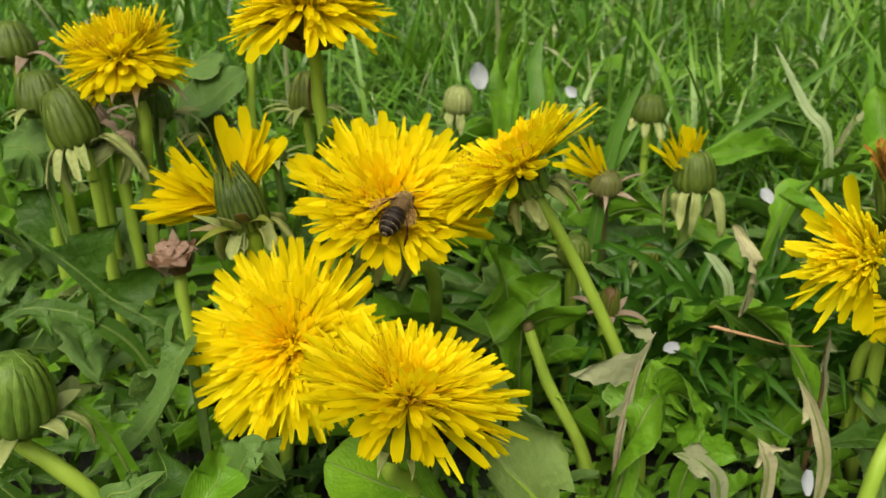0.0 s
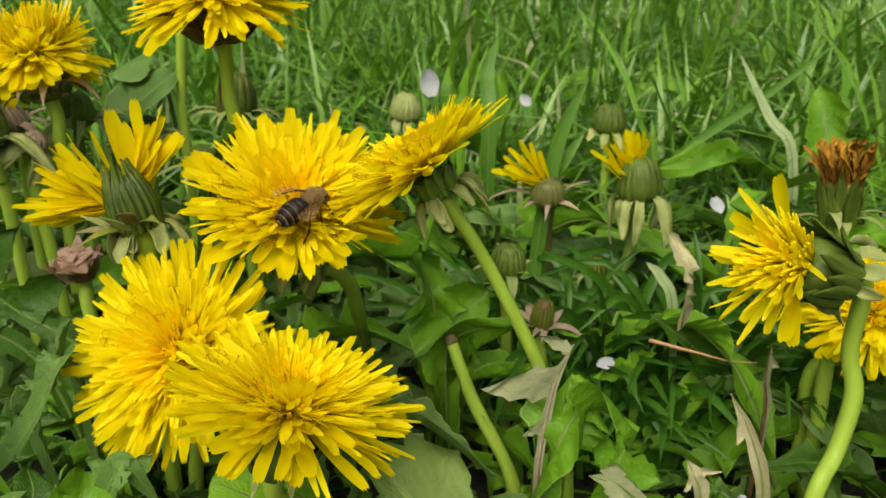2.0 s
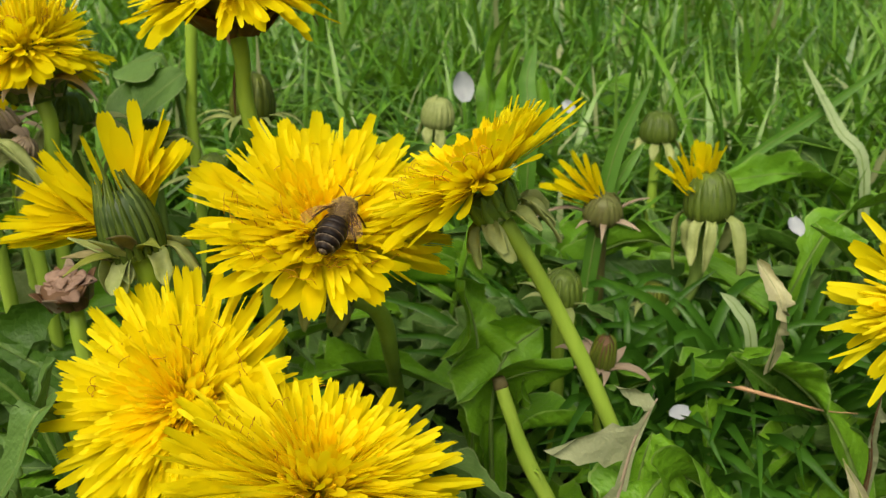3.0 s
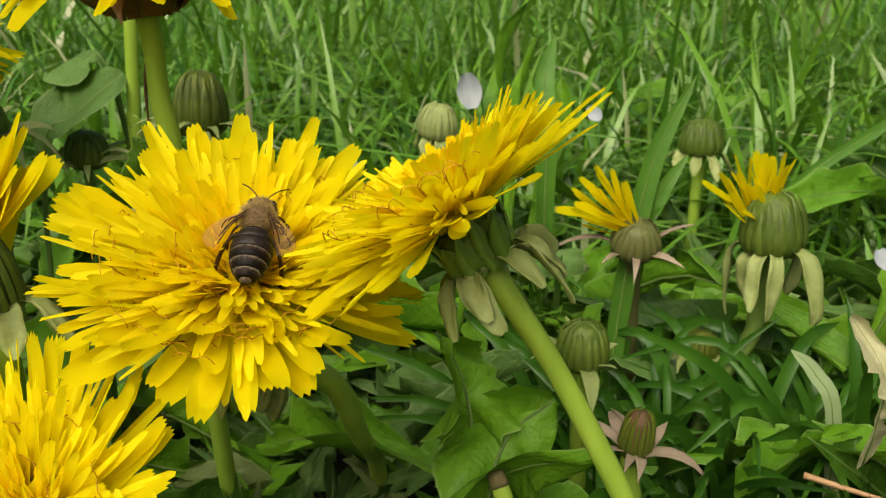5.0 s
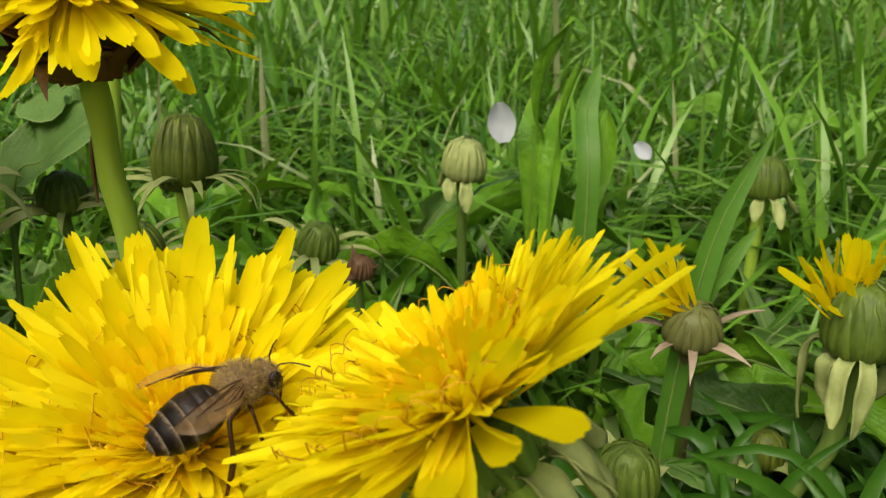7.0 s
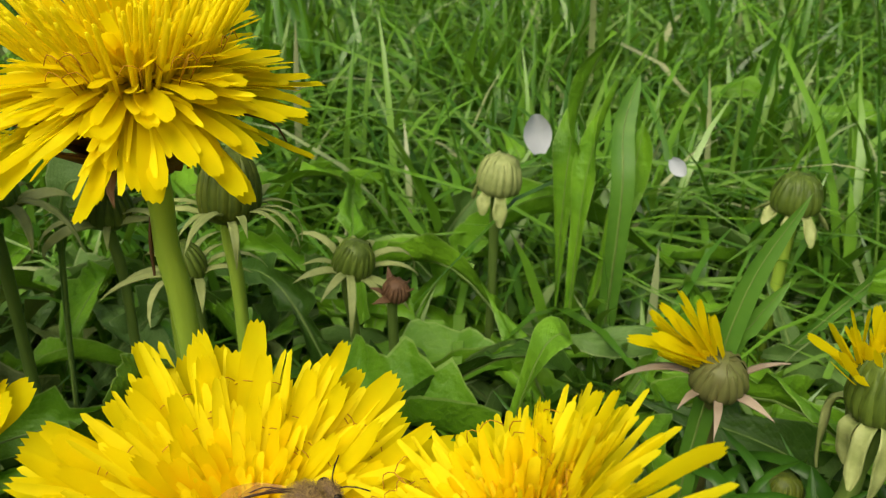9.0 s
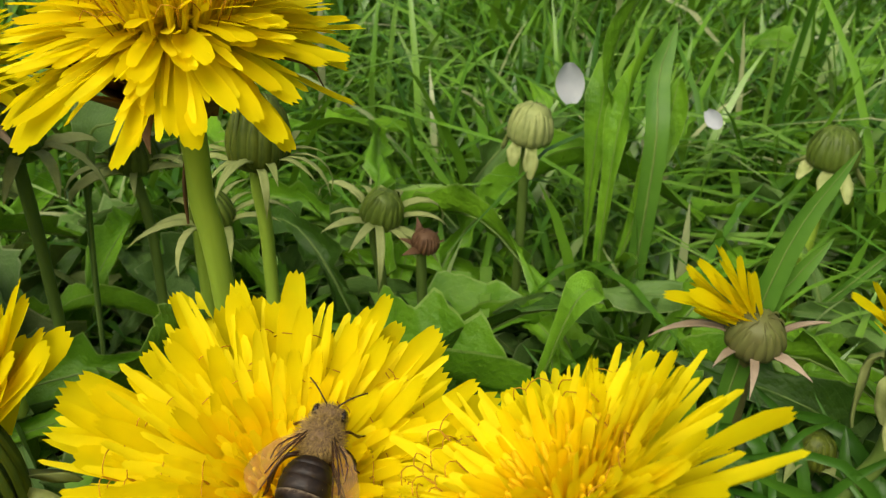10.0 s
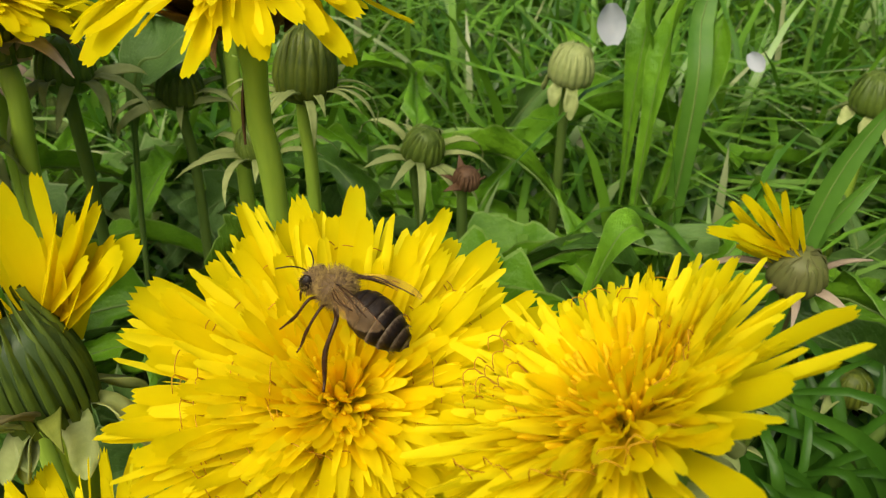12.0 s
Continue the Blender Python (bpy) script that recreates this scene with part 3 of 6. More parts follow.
dandelion((-0.0034, 0.1835, 0.0837), (0.17, -0.45, 0.87), 0.0232, 0.0062, BOWL,
                       [(0.0035, 0.198, 0.058), (0.0050, 0.212, 0.040), (0.0040, 0.236, 0.018), (0.003, 0.242, -0.004)],
                       "wide open yellow dandelion on which a honeybee feeds", 4, 0.10, 110, wide=1.28, thin=0.86, calyx_args=dict(outer_len=0.011, outer_curl=165, outer_w=0.0020))
dandelion((-0.0245, 0.1628, 0.0578), (-0.21, -0.76, 0.61), 0.0222, 0.003, FLAT,
          [(-0.026, 0.184, 0.034), (-0.032, 0.190, 0.014), (-0.034, 0.192, -0.004)],
          "wide open yellow dandelion low among dark leaves", 5, 0.08, 20, calyx_args=dict(outer=6, outer_len=0.006, outer_w=0.0016, outer_curl=120))
dandelion((0.0019, 0.1439, 0.0600), (0.23, 0.06, 0.97), 0.0228, 0.003, FLAT,
          [(0.001, 0.149, 0.032), (0.002, 0.153, 0.014), (0.003, 0.156, -0.004)],
          "wide open yellow dandelion overlapping its lower neighbour", 8, 0.08, 20, calyx_args=dict(outer=6, outer_len=0.006, outer_w=0.0016, outer_curl=120))
dandelion((-0.0785, 0.2400, 0.0995), (-0.28, 0.14, 0.95), 0.0195, 0.0, (-38, -24, -6, 16, 38, 60, 80),
          [(-0.0750, 0.238, 0.0729), (-0.0772, 0.240, 0.0484), (-0.079, 0.243, -0.004)],
          "yellow dandelion past full bloom with drooping outer petals", 13, 0.0, 70, dome=True, wide=1.5, thin=0.78,
          calyx_args=dict(outer_mat=PINKISH, outer_curl=120, outer_len=0.013))
flower_tall = dandelion((-0.0242, 0.2148, 0.1166), (-0.06, -0.04, 1.0), 0.0216, 0.0, (-25, -19, -10, 2, 18, 40, 66),
          [(-0.0234, 0.2160, 0.0950), (-0.0226, 0.2170, 0.083), (-0.0212, 0.2200, 0.03), (-0.021, 0.222, -0.004)],
          "tall yellow dandelion with drooping outer petals and brown bracts", 17, -0.04, 16, dome=True,
          calyx_args=dict(outer_mat=BRACT_BROWN, outer_curl=95, outer_len=0.013, body_mat=STEM_DARK, inner_mat=BRACT_BROWN, inner_tilt=50), cup=(0.0058, 0.0082),
          thin=0.72, wide=1.4, stem_r=(0.0016, 0.0016), skip=lambda d, j: j < 1 and int(20 + math.atan2(d.y, d.x) * 7) % 2 == 0)
for k, (px, py, pz, turn) in enumerate([(-0.0248, 0.2160, 0.1000, 200), (-0.0240, 0.2160, 0.0985, 250)]):
    part("peeled_strip", bract_mesh(0.0085 - 0.003 * k, 0.0012, 8, 171 + k, BRACT_BROWN), flower_tall, pose(px, py, pz, 0, 0, turn) @ pose(0, 0, 0, 0, 172, 0), "dry brown strip peeling off the stem")
dandelion((0.0229, 0.1778, 0.0897), (-0.52, 0.10, 0.85), 0.0198, 0.0, (3, 10, 18, 27, 38, 52, 70),
          [(0.0343, 0.178, 0.0708), (0.0413, 0.178, 0.0570), (0.0472, 0.178, 0.0442), (0.0514, 0.178, 0.0323), (0.0535, 0.178, 0.018), (0.0545, 0.178, -0.004)],
          "yellow dandelion tilted sideways on a curved bright green stem", 21, 0.04, 24, cup=(0.0044, 0.0054), foot=0.0050,
          lift=lambda d: 13.0 * max(0.0, d.x) - 7.0 * max(0.0, -d.x),
          calyx_args=dict(outer_curl=158, outer_len=0.0078, outer_w=0.0021, outer=11, inner_mat=BRACT_LIME, body_mat=BRACT_LIME, inner_tilt=5, tall=1.0), stem_r=(0.00135, 0.0014),
          skip=lambda d, j: j < 2 and d.x > 0.25 and int(d.y * 40) % 2 == 0, wide=1.12, thin=0.85)
# half-turned flowers
dandelion((0.0885, 0.1640, 0.0770), (-0.88, -0.26, 0.40), 0.0176, 0.001, (8, 18, 30, 44, 56, 68, 80),
          [(0.1056, 0.170, 0.0553), (0.1069, 0.168, 0.0464), (0.1042, 0.165, 0.0353), (0.099, 0.160, 0.0282), (0.093, 0.154, 0.0), (0.092, 0.153, -0.004)],
          "half open yellow dandelion facing sideways on a thick bent stem", 33, 0.02, 0,
          skip=lambda d, j: d.dot(Vector((0.3, -0.3, 0.9))) > 0.42, cup=(0.0060, 0.0115), calyx_args=dict(inner_mat=BRACT, outer_len=0.008, outer_w=0.0022, outer=9), thin=0.20, wide=1.45, disc=(0.0045, 0.0085), stem_r=(0.0017, 0.0018))
dandelion((0.1235, 0.1965, 0.0530), (-0.30, -0.35, 0.88), 0.0195, 0.003, FLAT,
          [(0.1150, 0.203, 0.0331), (0.1150, 0.204, 0.0099), (0.1160, 0.205, -0.004)],
          "low yellow dandelion partly hidden behind a thick stem", 37, 0.0, 20, thin=0.8)


# ---- buds and closing heads ----
def bud(at, axis, radius, height, label, seed, stem_points, outer_curl=140, outer_len=0.010, outer=9, outer_mat=None, body_mat=None, inner_mat=None,
        tuft=None, stem_r=0.0017, stem_mat=None, blunt=3, group="dandelion buds", outer_w=0.0022, name="dandelion_bud"):
    """A closed head: egg-shaped body under overlapping bracts, outer bracts turned back, and maybe a tuft of florets at the tip."""
    root = thing(name, stem_points[-1], label, "flower bud", group)
    base = Matrix.Translation(at) @ turned(axis)
    prof = [(0.3 * radius, 0.0), (0.75 * radius, 0.05 * height), (0.95 * radius, 0.18 * height), (1.0 * radius, 0.36 * height), (0.93 * radius, 0.58 * height), (0.76 * radius, 0.80 * height), (0.55 * radius, 0.95 * height), (0.1 * radius, 1.0 * height)]
    body = part("bud_body", mesh_of("bud_body", *lathe(prof, 26, 0.02, 13), body_mat or inner_mat or BRACT), root, base)
    rows, cols = 9, 5
    count = 17
    half = math.pi / count * 1.02

    def scale_mesh(k):
        r = random.Random(seed + k)
        verts, faces = [], []
        for i in range(rows):
            s = i / (rows - 1)
            z = height * (0.03 + (0.95 + 0.06 * r.random()) * s)
            f = min(len(prof) - 2, max(q for q in range(len(prof) - 1) if prof[q][1] <= max(0.0, min(z, 0.999 * height))))
            (ra, za), (rb, zb) = prof[f], prof[f + 1]
            rad = ra + (rb - ra) * min(1, max(0, (z - za) / (zb - za)))
            w = half * (1 - s ** 4)
            for c in range(cols):
                u = 2 * c / (cols - 1) - 1
                rr = rad + 0.00035 - 0.00040 * abs(u) ** 1.4 + 0.0002 * s
                verts.append((rr * math.cos(u * w), rr * math.sin(u * w), z))
        for i in range(rows - 1):
            for c in range(cols - 1):
                a = i * cols + c
                faces.append((a, a + 1, a + cols + 1, a + cols))
        return mesh_of("inner_bract", verts, faces, inner_mat or BRACT)
    kinds = [scale_mesh(k) for k in range(3)]
    rough = random.Random(seed + 77)
    for i in range(count):
        m = Matrix.Rotation(2 * math.pi * (i + rough.uniform(-0.12, 0.12)) / count, 4, "Z") @ Matrix.Rotation(rough.gauss(0, 0.018), 4, "X") @ Matrix.Diagonal((rough.uniform(0.99, 1.03), rough.uniform(0.85, 1.2), rough.uniform(0.9, 1.06), 1))
        part("inner_bract", kinds[i % 3], body, base @ m)
    if outer:
        outer_bracts(body, base, outer, 0.6 * radius, 0.02 * height, outer_len, outer_w, outer_curl, seed, outer_mat or BRACT_PALE, blunt, 35)
    if tuft:
        count, length, spread, lean = tuft
        r = random.Random(seed + 9)
        kinds = [floret_mesh(length * (0.85 + 0.1 * k), 0.0032, 0.05, 0.03, seed + k, YELLOW) for k in range(4)]
        tip = base @ Matrix.Translation((0, 0, 0.72 * height))
        for i in range(count):
            a = 2 * math.pi * i / count + r.uniform(-0.2, 0.2)
            d = Vector((math.cos(a) * spread, math.sin(a) * spread, 1)) + Vector(lean)
            m = tip @ Matrix.Translation((0.4 * radius * math.cos(a), 0.4 * radius * math.sin(a), 0)) @ d.to_track_quat("X", "Y").to_matrix().to_4x4()
            part("floret", kinds[i % 4], root, m)
    foot = Vector(at) + Vector(axis).normalized() * 0.0008
    stem(root, [foot, foot - Vector(axis).normalized() * 0.004] + stem_points, stem_r, stem_r * 0.95, stem_mat)
    return root


def ribbed_cup(root, foot, axis, radius, height):
    """An oblong cup of long dark bracts that close over one another, their tips free and pointed."""
    base = Matrix.Translation(foot) @ turned(axis)
    prof = [(0.35 * radius, 0.0), (0.78 * radius, 0.06 * height), (0.97 * radius, 0.25 * height), (0.94 * radius, 0.5 * height), (0.84 * radius, 0.72 * height), (0.6 * radius, 0.82 * height), (0.1 * radius, 0.84 * height)]
    body = part("calyx", mesh_of("calyx", *lathe(prof, 26, 0.02, 13), CALYX), root, base)
    r = random.Random(29)
    for i in range(19):
        verts, faces = [], []
        long = height * r.uniform(0.92, 1.06) * (1.40 if i in (1, 16) else 1.0)
        flare = r.uniform(-0.9, 0.1)
        half = 0.5 * 2 * math.pi / 19
        for k in range(12):
            s = k / 11
            z = 0.03 * height + long * s
            q = min(1.0, z / height)
            rad = radius * (0.80 + 0.24 * math.sin(math.pi * min(1, 0.12 + 0.95 * q))) * (1 - 0.30 * q * q) + 0.0012 * flare * max(0, s - 0.6) * 4
            w = half * 0.80 * radius * (1 - s ** 2.6)
            for c in range(5):
                u = c / 2 - 1
                rr = rad + 0.0006 * (1 - abs(u))
                verts.append((rr, u * w, z))
        for k in range(11):
            for c in range(4):
                a = k * 5 + c
                faces.append((a, a + 1, a + 6, a + 5))
        part("inner_bract", mesh_of("inner_bract", verts, faces, CUP_RIB), body, base @ Matrix.Rotation(2 * math.pi * (i + r.uniform(-0.1, 0.1)) / 19, 4, "Z"))
    outer_bracts(body, base, 9, 0.62 * radius, 0.02 * height, 0.0090, 0.0022, 145, 28, BRACT_PALE)
    kinds = [bract_mesh(0.0125 * (0.75 + 0.15 * k), 0.0026, 10 + 40 * k, 31 + k, (BRACT_PALE, BRACT_DRY, RECEPTACLE)[k], blunt=2) for k in range(3)]
    ring_of_bracts(body, base, 6, 0.70 * radius, 0.05 * height, kinds, 29, "outer_bract", 42, "", (-70, 70))


def half_open_dandelion():
    """A half open head: florets lean out of one side of a dark ribbed cup, a few more stand behind it."""
    foot, axis = Vector((-0.0345, 0.1820, 0.0742)), Vector((-0.27, 0.06, 1.0)).normalized()
    root = thing("half_open_dandelion", (-0.038, 0.190, -0.004), "half open yellow dandelion with a dark ribbed green calyx", "flower", "closing dandelions")
    ribbed_cup(root, foot, axis, 0.0047, 0.0142)
    fan(root, (-0.0402, 0.1850, 0.0792), [(-1, -0.15, -0.30), (-1, -0.1, -0.08), (-1, 0.0, 0.18), (-0.9, 0.1, 0.50), (-0.55, 0.15, 0.85)], 98, 0.0158, 0.0022, 0.2, 261, (0.45, 0.6, 0.75, 0.9, 1.04))
    fan(root, (-0.0352, 0.1860, 0.0832), [(-0.4, 0.3, 0.9), (0.0, 0.3, 0.95), (0.5, 0.3, 0.9), (1.0, 0.3, 0.78)], 24, 0.0132, 0.0034, 0.16, 262)
    stem(root, [foot + axis * 0.001, foot - axis * 0.003, (-0.0348, 0.1840, 0.060), (-0.037, 0.188, 0.03), (-0.038, 0.190, -0.004)], 0.0019, 0.0018)


half_open_dandelion()
bud((-0.0870, 0.2260, 0.0790), (-0.30, 0.05, 1), 0.0062, 0.0165, "closed ribbed green dandelion bud with turned-back pale bracts", 41,
    [(-0.0859, 0.227, 0.0716), (-0.0859, 0.228, 0.0617), (-0.086, 0.232, -0.004)], 150, 0.014, 10)
bud((-0.1030, 0.2430, 0.0830), (-0.15, 0.1, 1), 0.0066, 0.0130, "closed green dandelion bud beside dry bracts", 43,
    [(-0.102, 0.245, 0.06), (-0.102, 0.247, -0.004)], 120, 0.012, 10)
bud((-0.1130, 0.2520, 0.0960), (-0.1, 0.1, 1), 0.0062, 0.0120, "closed greyish dandelion bud with papery bracts", 44,
    [(-0.112, 0.254, 0.06), (-0.112, 0.256, -0.004)], 110, 0.013, 9, PINKISH)
bud((-0.0335, 0.2600, 0.0788), (0.05, 0.1, 1), 0.0055, 0.0135, "dark green dandelion bud with curly pale bracts", 46,
    [(-0.0330, 0.2610, 0.06), (-0.0335, 0.263, -0.004)], 125, 0.013, 18, inner_mat=CALYX_RIB, stem_mat=STEM, stem_r=0.0014, outer_w=0.0011, blunt=5)
bud((-0.0705, 0.1420, 0.0505), (0.06, 0.0, 1), 0.0068, 0.0158, "plump closed dandelion bud low beside leaves", 48,
    [(-0.0661, 0.142, 0.0432), (-0.0589, 0.142, 0.0353), (-0.052, 0.145, 0.018), (-0.049, 0.147, -0.004)], 95, 0.011, 9, inner_mat=BRACT_LIME, blunt=9)
closing = bud((0.0550, 0.2560, 0.0565), (0.0, -0.35, 0.9), 0.0048, 0.0078, "closing dandelion with a few yellow petals and papery bracts", 51,
    [(0.0560, 0.260, 0.04), (0.0565, 0.263, -0.004)], 65, 0.012, 7, PINKISH, STEM_DARK, STEM_DARK, None, group="closing dandelions", outer_w=0.0015, stem_mat=STEM_DARK)
fan(closing, (0.0545, 0.2550, 0.0615), [(-1, -0.1, 0.15), (-0.8, -0.1, 0.5), (-0.35, 0.0, 0.95)], 26, 0.0145, 0.0023, 0.15, 511)
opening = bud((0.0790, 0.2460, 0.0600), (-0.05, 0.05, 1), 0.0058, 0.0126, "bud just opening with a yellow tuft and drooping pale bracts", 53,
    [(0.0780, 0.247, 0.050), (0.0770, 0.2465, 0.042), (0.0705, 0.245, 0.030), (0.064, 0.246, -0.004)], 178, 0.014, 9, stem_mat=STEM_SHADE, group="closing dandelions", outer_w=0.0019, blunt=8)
fan(opening, (0.0768, 0.2475, 0.0672), [(-0.9, -0.2, 0.55), (-0.3, -0.2, 1), (0.45, -0.1, 1)], 30, 0.0112, 0.0019, 0.15, 531)
bud((0.0420, 0.2240, 0.0470), (0.03, 0.0, 1), 0.0043, 0.0088, "small closed green dandelion bud with upright pale bracts", 55,
    [(0.0425, 0.226, 0.03), (0.043, 0.228, -0.004)], 75, 0.010, 6)
bud((0.0110, 0.3140, 0.0660), (0.1, 0, 1), 0.0051, 0.0098, "small pale green bud standing in the grass", 57, [(0.011, 0.315, 0.04), (0.011, 0.316, -0.004)], 150, 0.006, 5, inner_mat=BRACT_PALE, stem_mat=STEM_SHADE, stem_r=0.0012)
bud((0.0868, 0.3430, 0.0550), (0, 0, 1), 0.0062, 0.0110, "round pale green bud standing in the grass", 59, [(0.0868, 0.344, 0.03), (0.087, 0.345, -0.004)], 140, 0.009, 6)
# dark bract and stem colours hold this bud's shade
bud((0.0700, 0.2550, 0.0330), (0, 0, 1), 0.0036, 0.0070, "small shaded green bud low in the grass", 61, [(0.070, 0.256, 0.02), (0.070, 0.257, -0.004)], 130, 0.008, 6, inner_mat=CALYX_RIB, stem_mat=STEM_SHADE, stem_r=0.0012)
bud((0.0498, 0.2120, 0.0375), (0.1, -0.1, 1), 0.0026, 0.0088, "withered head with a dark brown dry tip", 65,
    [(0.0515, 0.213, 0.02), (0.052, 0.214, -0.004)], 100, 0.010, 9, PINKISH, BRACT_BROWN, CALYX_RIB, group="withered heads", outer_w=0.0016)
bud((-0.0062, 0.2760, 0.0570), (0.2, -0.2, 1), 0.0026, 0.0045, "dark withered head among grass", 67, [(-0.006, 0.278, 0.03), (-0.006, 0.280, -0.004)], 30, 0.005, 5, BRACT_BROWN, BRACT_BROWN, BRACT_BROWN, stem_mat=STEM_SHADE, stem_r=0.0011, group="withered heads", outer_w=0.0013)
bud((-0.0778, 0.257, 0.0774), (0.05, 0, 1), 0.0050, 0.0100, "closed green bud with drooping pale bracts behind a stem", 81, [(-0.0778, 0.2580, 0.05), (-0.0778, 0.2590, -0.004)], 128, 0.015, 15, inner_mat=BRACT_LIME, stem_mat=STEM_SHADE, stem_r=0.0013, outer_w=0.0018, blunt=6)
bud((-0.0979, 0.262, 0.0744), (-0.2, -0.2, 1), 0.0044, 0.0085, "withered head with a few yellow florets and reddish dry bracts", 83, [(-0.0979, 0.2630, 0.05), (-0.0979, 0.2640, -0.004)], 130, 0.014, 12, PINKISH, BRACT_DRY, PINKISH, (10, 0.009, 0.5, (0, 0, 0)), group="withered heads")
bud((-0.0793, 0.232, 0.0771), (0.4, -0.2, 0.7), 0.0030, 0.0060, "small dried head with papery twisted bracts", 85, [(-0.0793, 0.2340, 0.04), (-0.0793, 0.2360, -0.004)], 140, 0.010, 10, BRACT_PALE, PINKISH, PINKISH, group="withered heads")

for i, (bx, by, bz, lean) in enumerate([(-0.046, 0.268, 0.061, -0.2), (-0.018, 0.286, 0.056, 0.3), (-0.066, 0.276, 0.068, 0.1)]):
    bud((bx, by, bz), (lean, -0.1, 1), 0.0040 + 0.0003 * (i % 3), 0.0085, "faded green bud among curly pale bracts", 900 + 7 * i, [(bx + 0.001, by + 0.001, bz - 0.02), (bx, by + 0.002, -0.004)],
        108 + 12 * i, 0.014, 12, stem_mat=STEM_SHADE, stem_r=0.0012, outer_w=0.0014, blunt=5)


def withered_stump():
    """A head that lost its florets: short dark bracts round a flat, crumpled, pinkish top."""
    at, axis = Vector((-0.0598, 0.2060, 0.0545)), Vector((-0.10, -0.30, 1.0)).normalized()
    root = thing("withered_dandelion", (-0.057, 0.207, -0.004), "withered brown flower head with a flat pinkish broken top", "flower", "withered heads")
    base = Matrix.Translation(at) @ turned(axis)
    body = part("receptacle", mesh_of("receptacle", *lathe([(0.0012, 0.0), (0.0036, 0.0007), (0.0046, 0.0022), (0.0048, 0.0042), (0.0042, 0.0046), (0.001, 0.0044)], 24, 0.05, 9), BRACT_BROWN), root, base)
    kinds = [bract_mesh(0.0050 + 0.0006 * k, 0.0023, 10 + 16 * k, 640 + k, (BRACT_BROWN, PINKISH, BRACT_BROWN)[k], blunt=6) for k in range(3)]
    ring_of_bracts(body, base, 13, 0.0044, 0.0004, kinds, 641, "bract", 6)
    r = random.Random(642)
    chips = [bract_mesh(0.0036, 0.0026, 60, 650 + k, PINK, blunt=8) for k in range(3)]
    for i in range(16):
        a, d = r.uniform(0, 6.28), 0.0036 * math.sqrt(r.random())
        m = base @ Matrix.Translation((d * math.cos(a), d * math.sin(a), 0.0040)) @ Matrix.Rotation(r.uniform(0, 6.28), 4, "Z") @ Matrix.Rotation(radians(r.uniform(45, 80)), 4, "Y")
        part("dry_scale", chips[i % 3], root, m)
    stem(root, [at, at - axis * 0.003, Vector((-0.0592, 0.206, 0.047)), Vector((-0.0585, 0.206, 0.036)), Vector((-0.057, 0.207, -0.004))], 0.0016, 0.0017)


withered_stump()


def spent_head():
    """A withered head: ribbed cup with a brush of orange-brown dry florets."""
    at, axis = Vector((0.1115, 0.1970, 0.0712)), Vector((-0.06, 0.0, 1))
    root = thing("spent_dandelion", (0.116, 0.199, -0.004), "spent dandelion with withered orange-brown florets on a green cup", "flower", "withered heads")
    calyx(root, at + axis.normalized() * 0.0105, axis, 0.0044, 0.0105, 71, outer_curl=120, outer_len=0.009, outer_w=0.0018, outer=8, inner_tilt=1)
    r = random.Random(72)
    kinds = [floret_mesh(0.0070 + 0.0009 * k, 0.0010, r.uniform(-0.3, 0.3), 0.08, 73 + k, ORANGE, r.uniform(-1, 1)) for k in range(5)]
    tip = Matrix.Translation(at + axis.normalized() * 0.0085) @ turned(axis)
    for i in range(130):
        a, d = r.uniform(0, 6.28), 0.0036 * math.sqrt(r.random())
        v = Vector((0.3 * d / 0.0036 * math.cos(a) + r.gauss(0, 0.15), 0.3 * d / 0.0036 * math.sin(a) + r.gauss(0, 0.15), 1))
        m = tip @ Matrix.Translation((d * math.cos(a), d * math.sin(a), 0)) @ v.to_track_quat("X", "Y").to_matrix().to_4x4() @ Matrix.Rotation(r.uniform(-1, 1), 4, "X")
        part("floret", kinds[i % 5], root, m)
    foot = at + axis * 0.001
    stem(root, [foot, foot - axis * 0.004, Vector((0.1150, 0.198, 0.04)), Vector((0.116, 0.199, -0.004))], 0.0018, 0.0018)


spent_head()


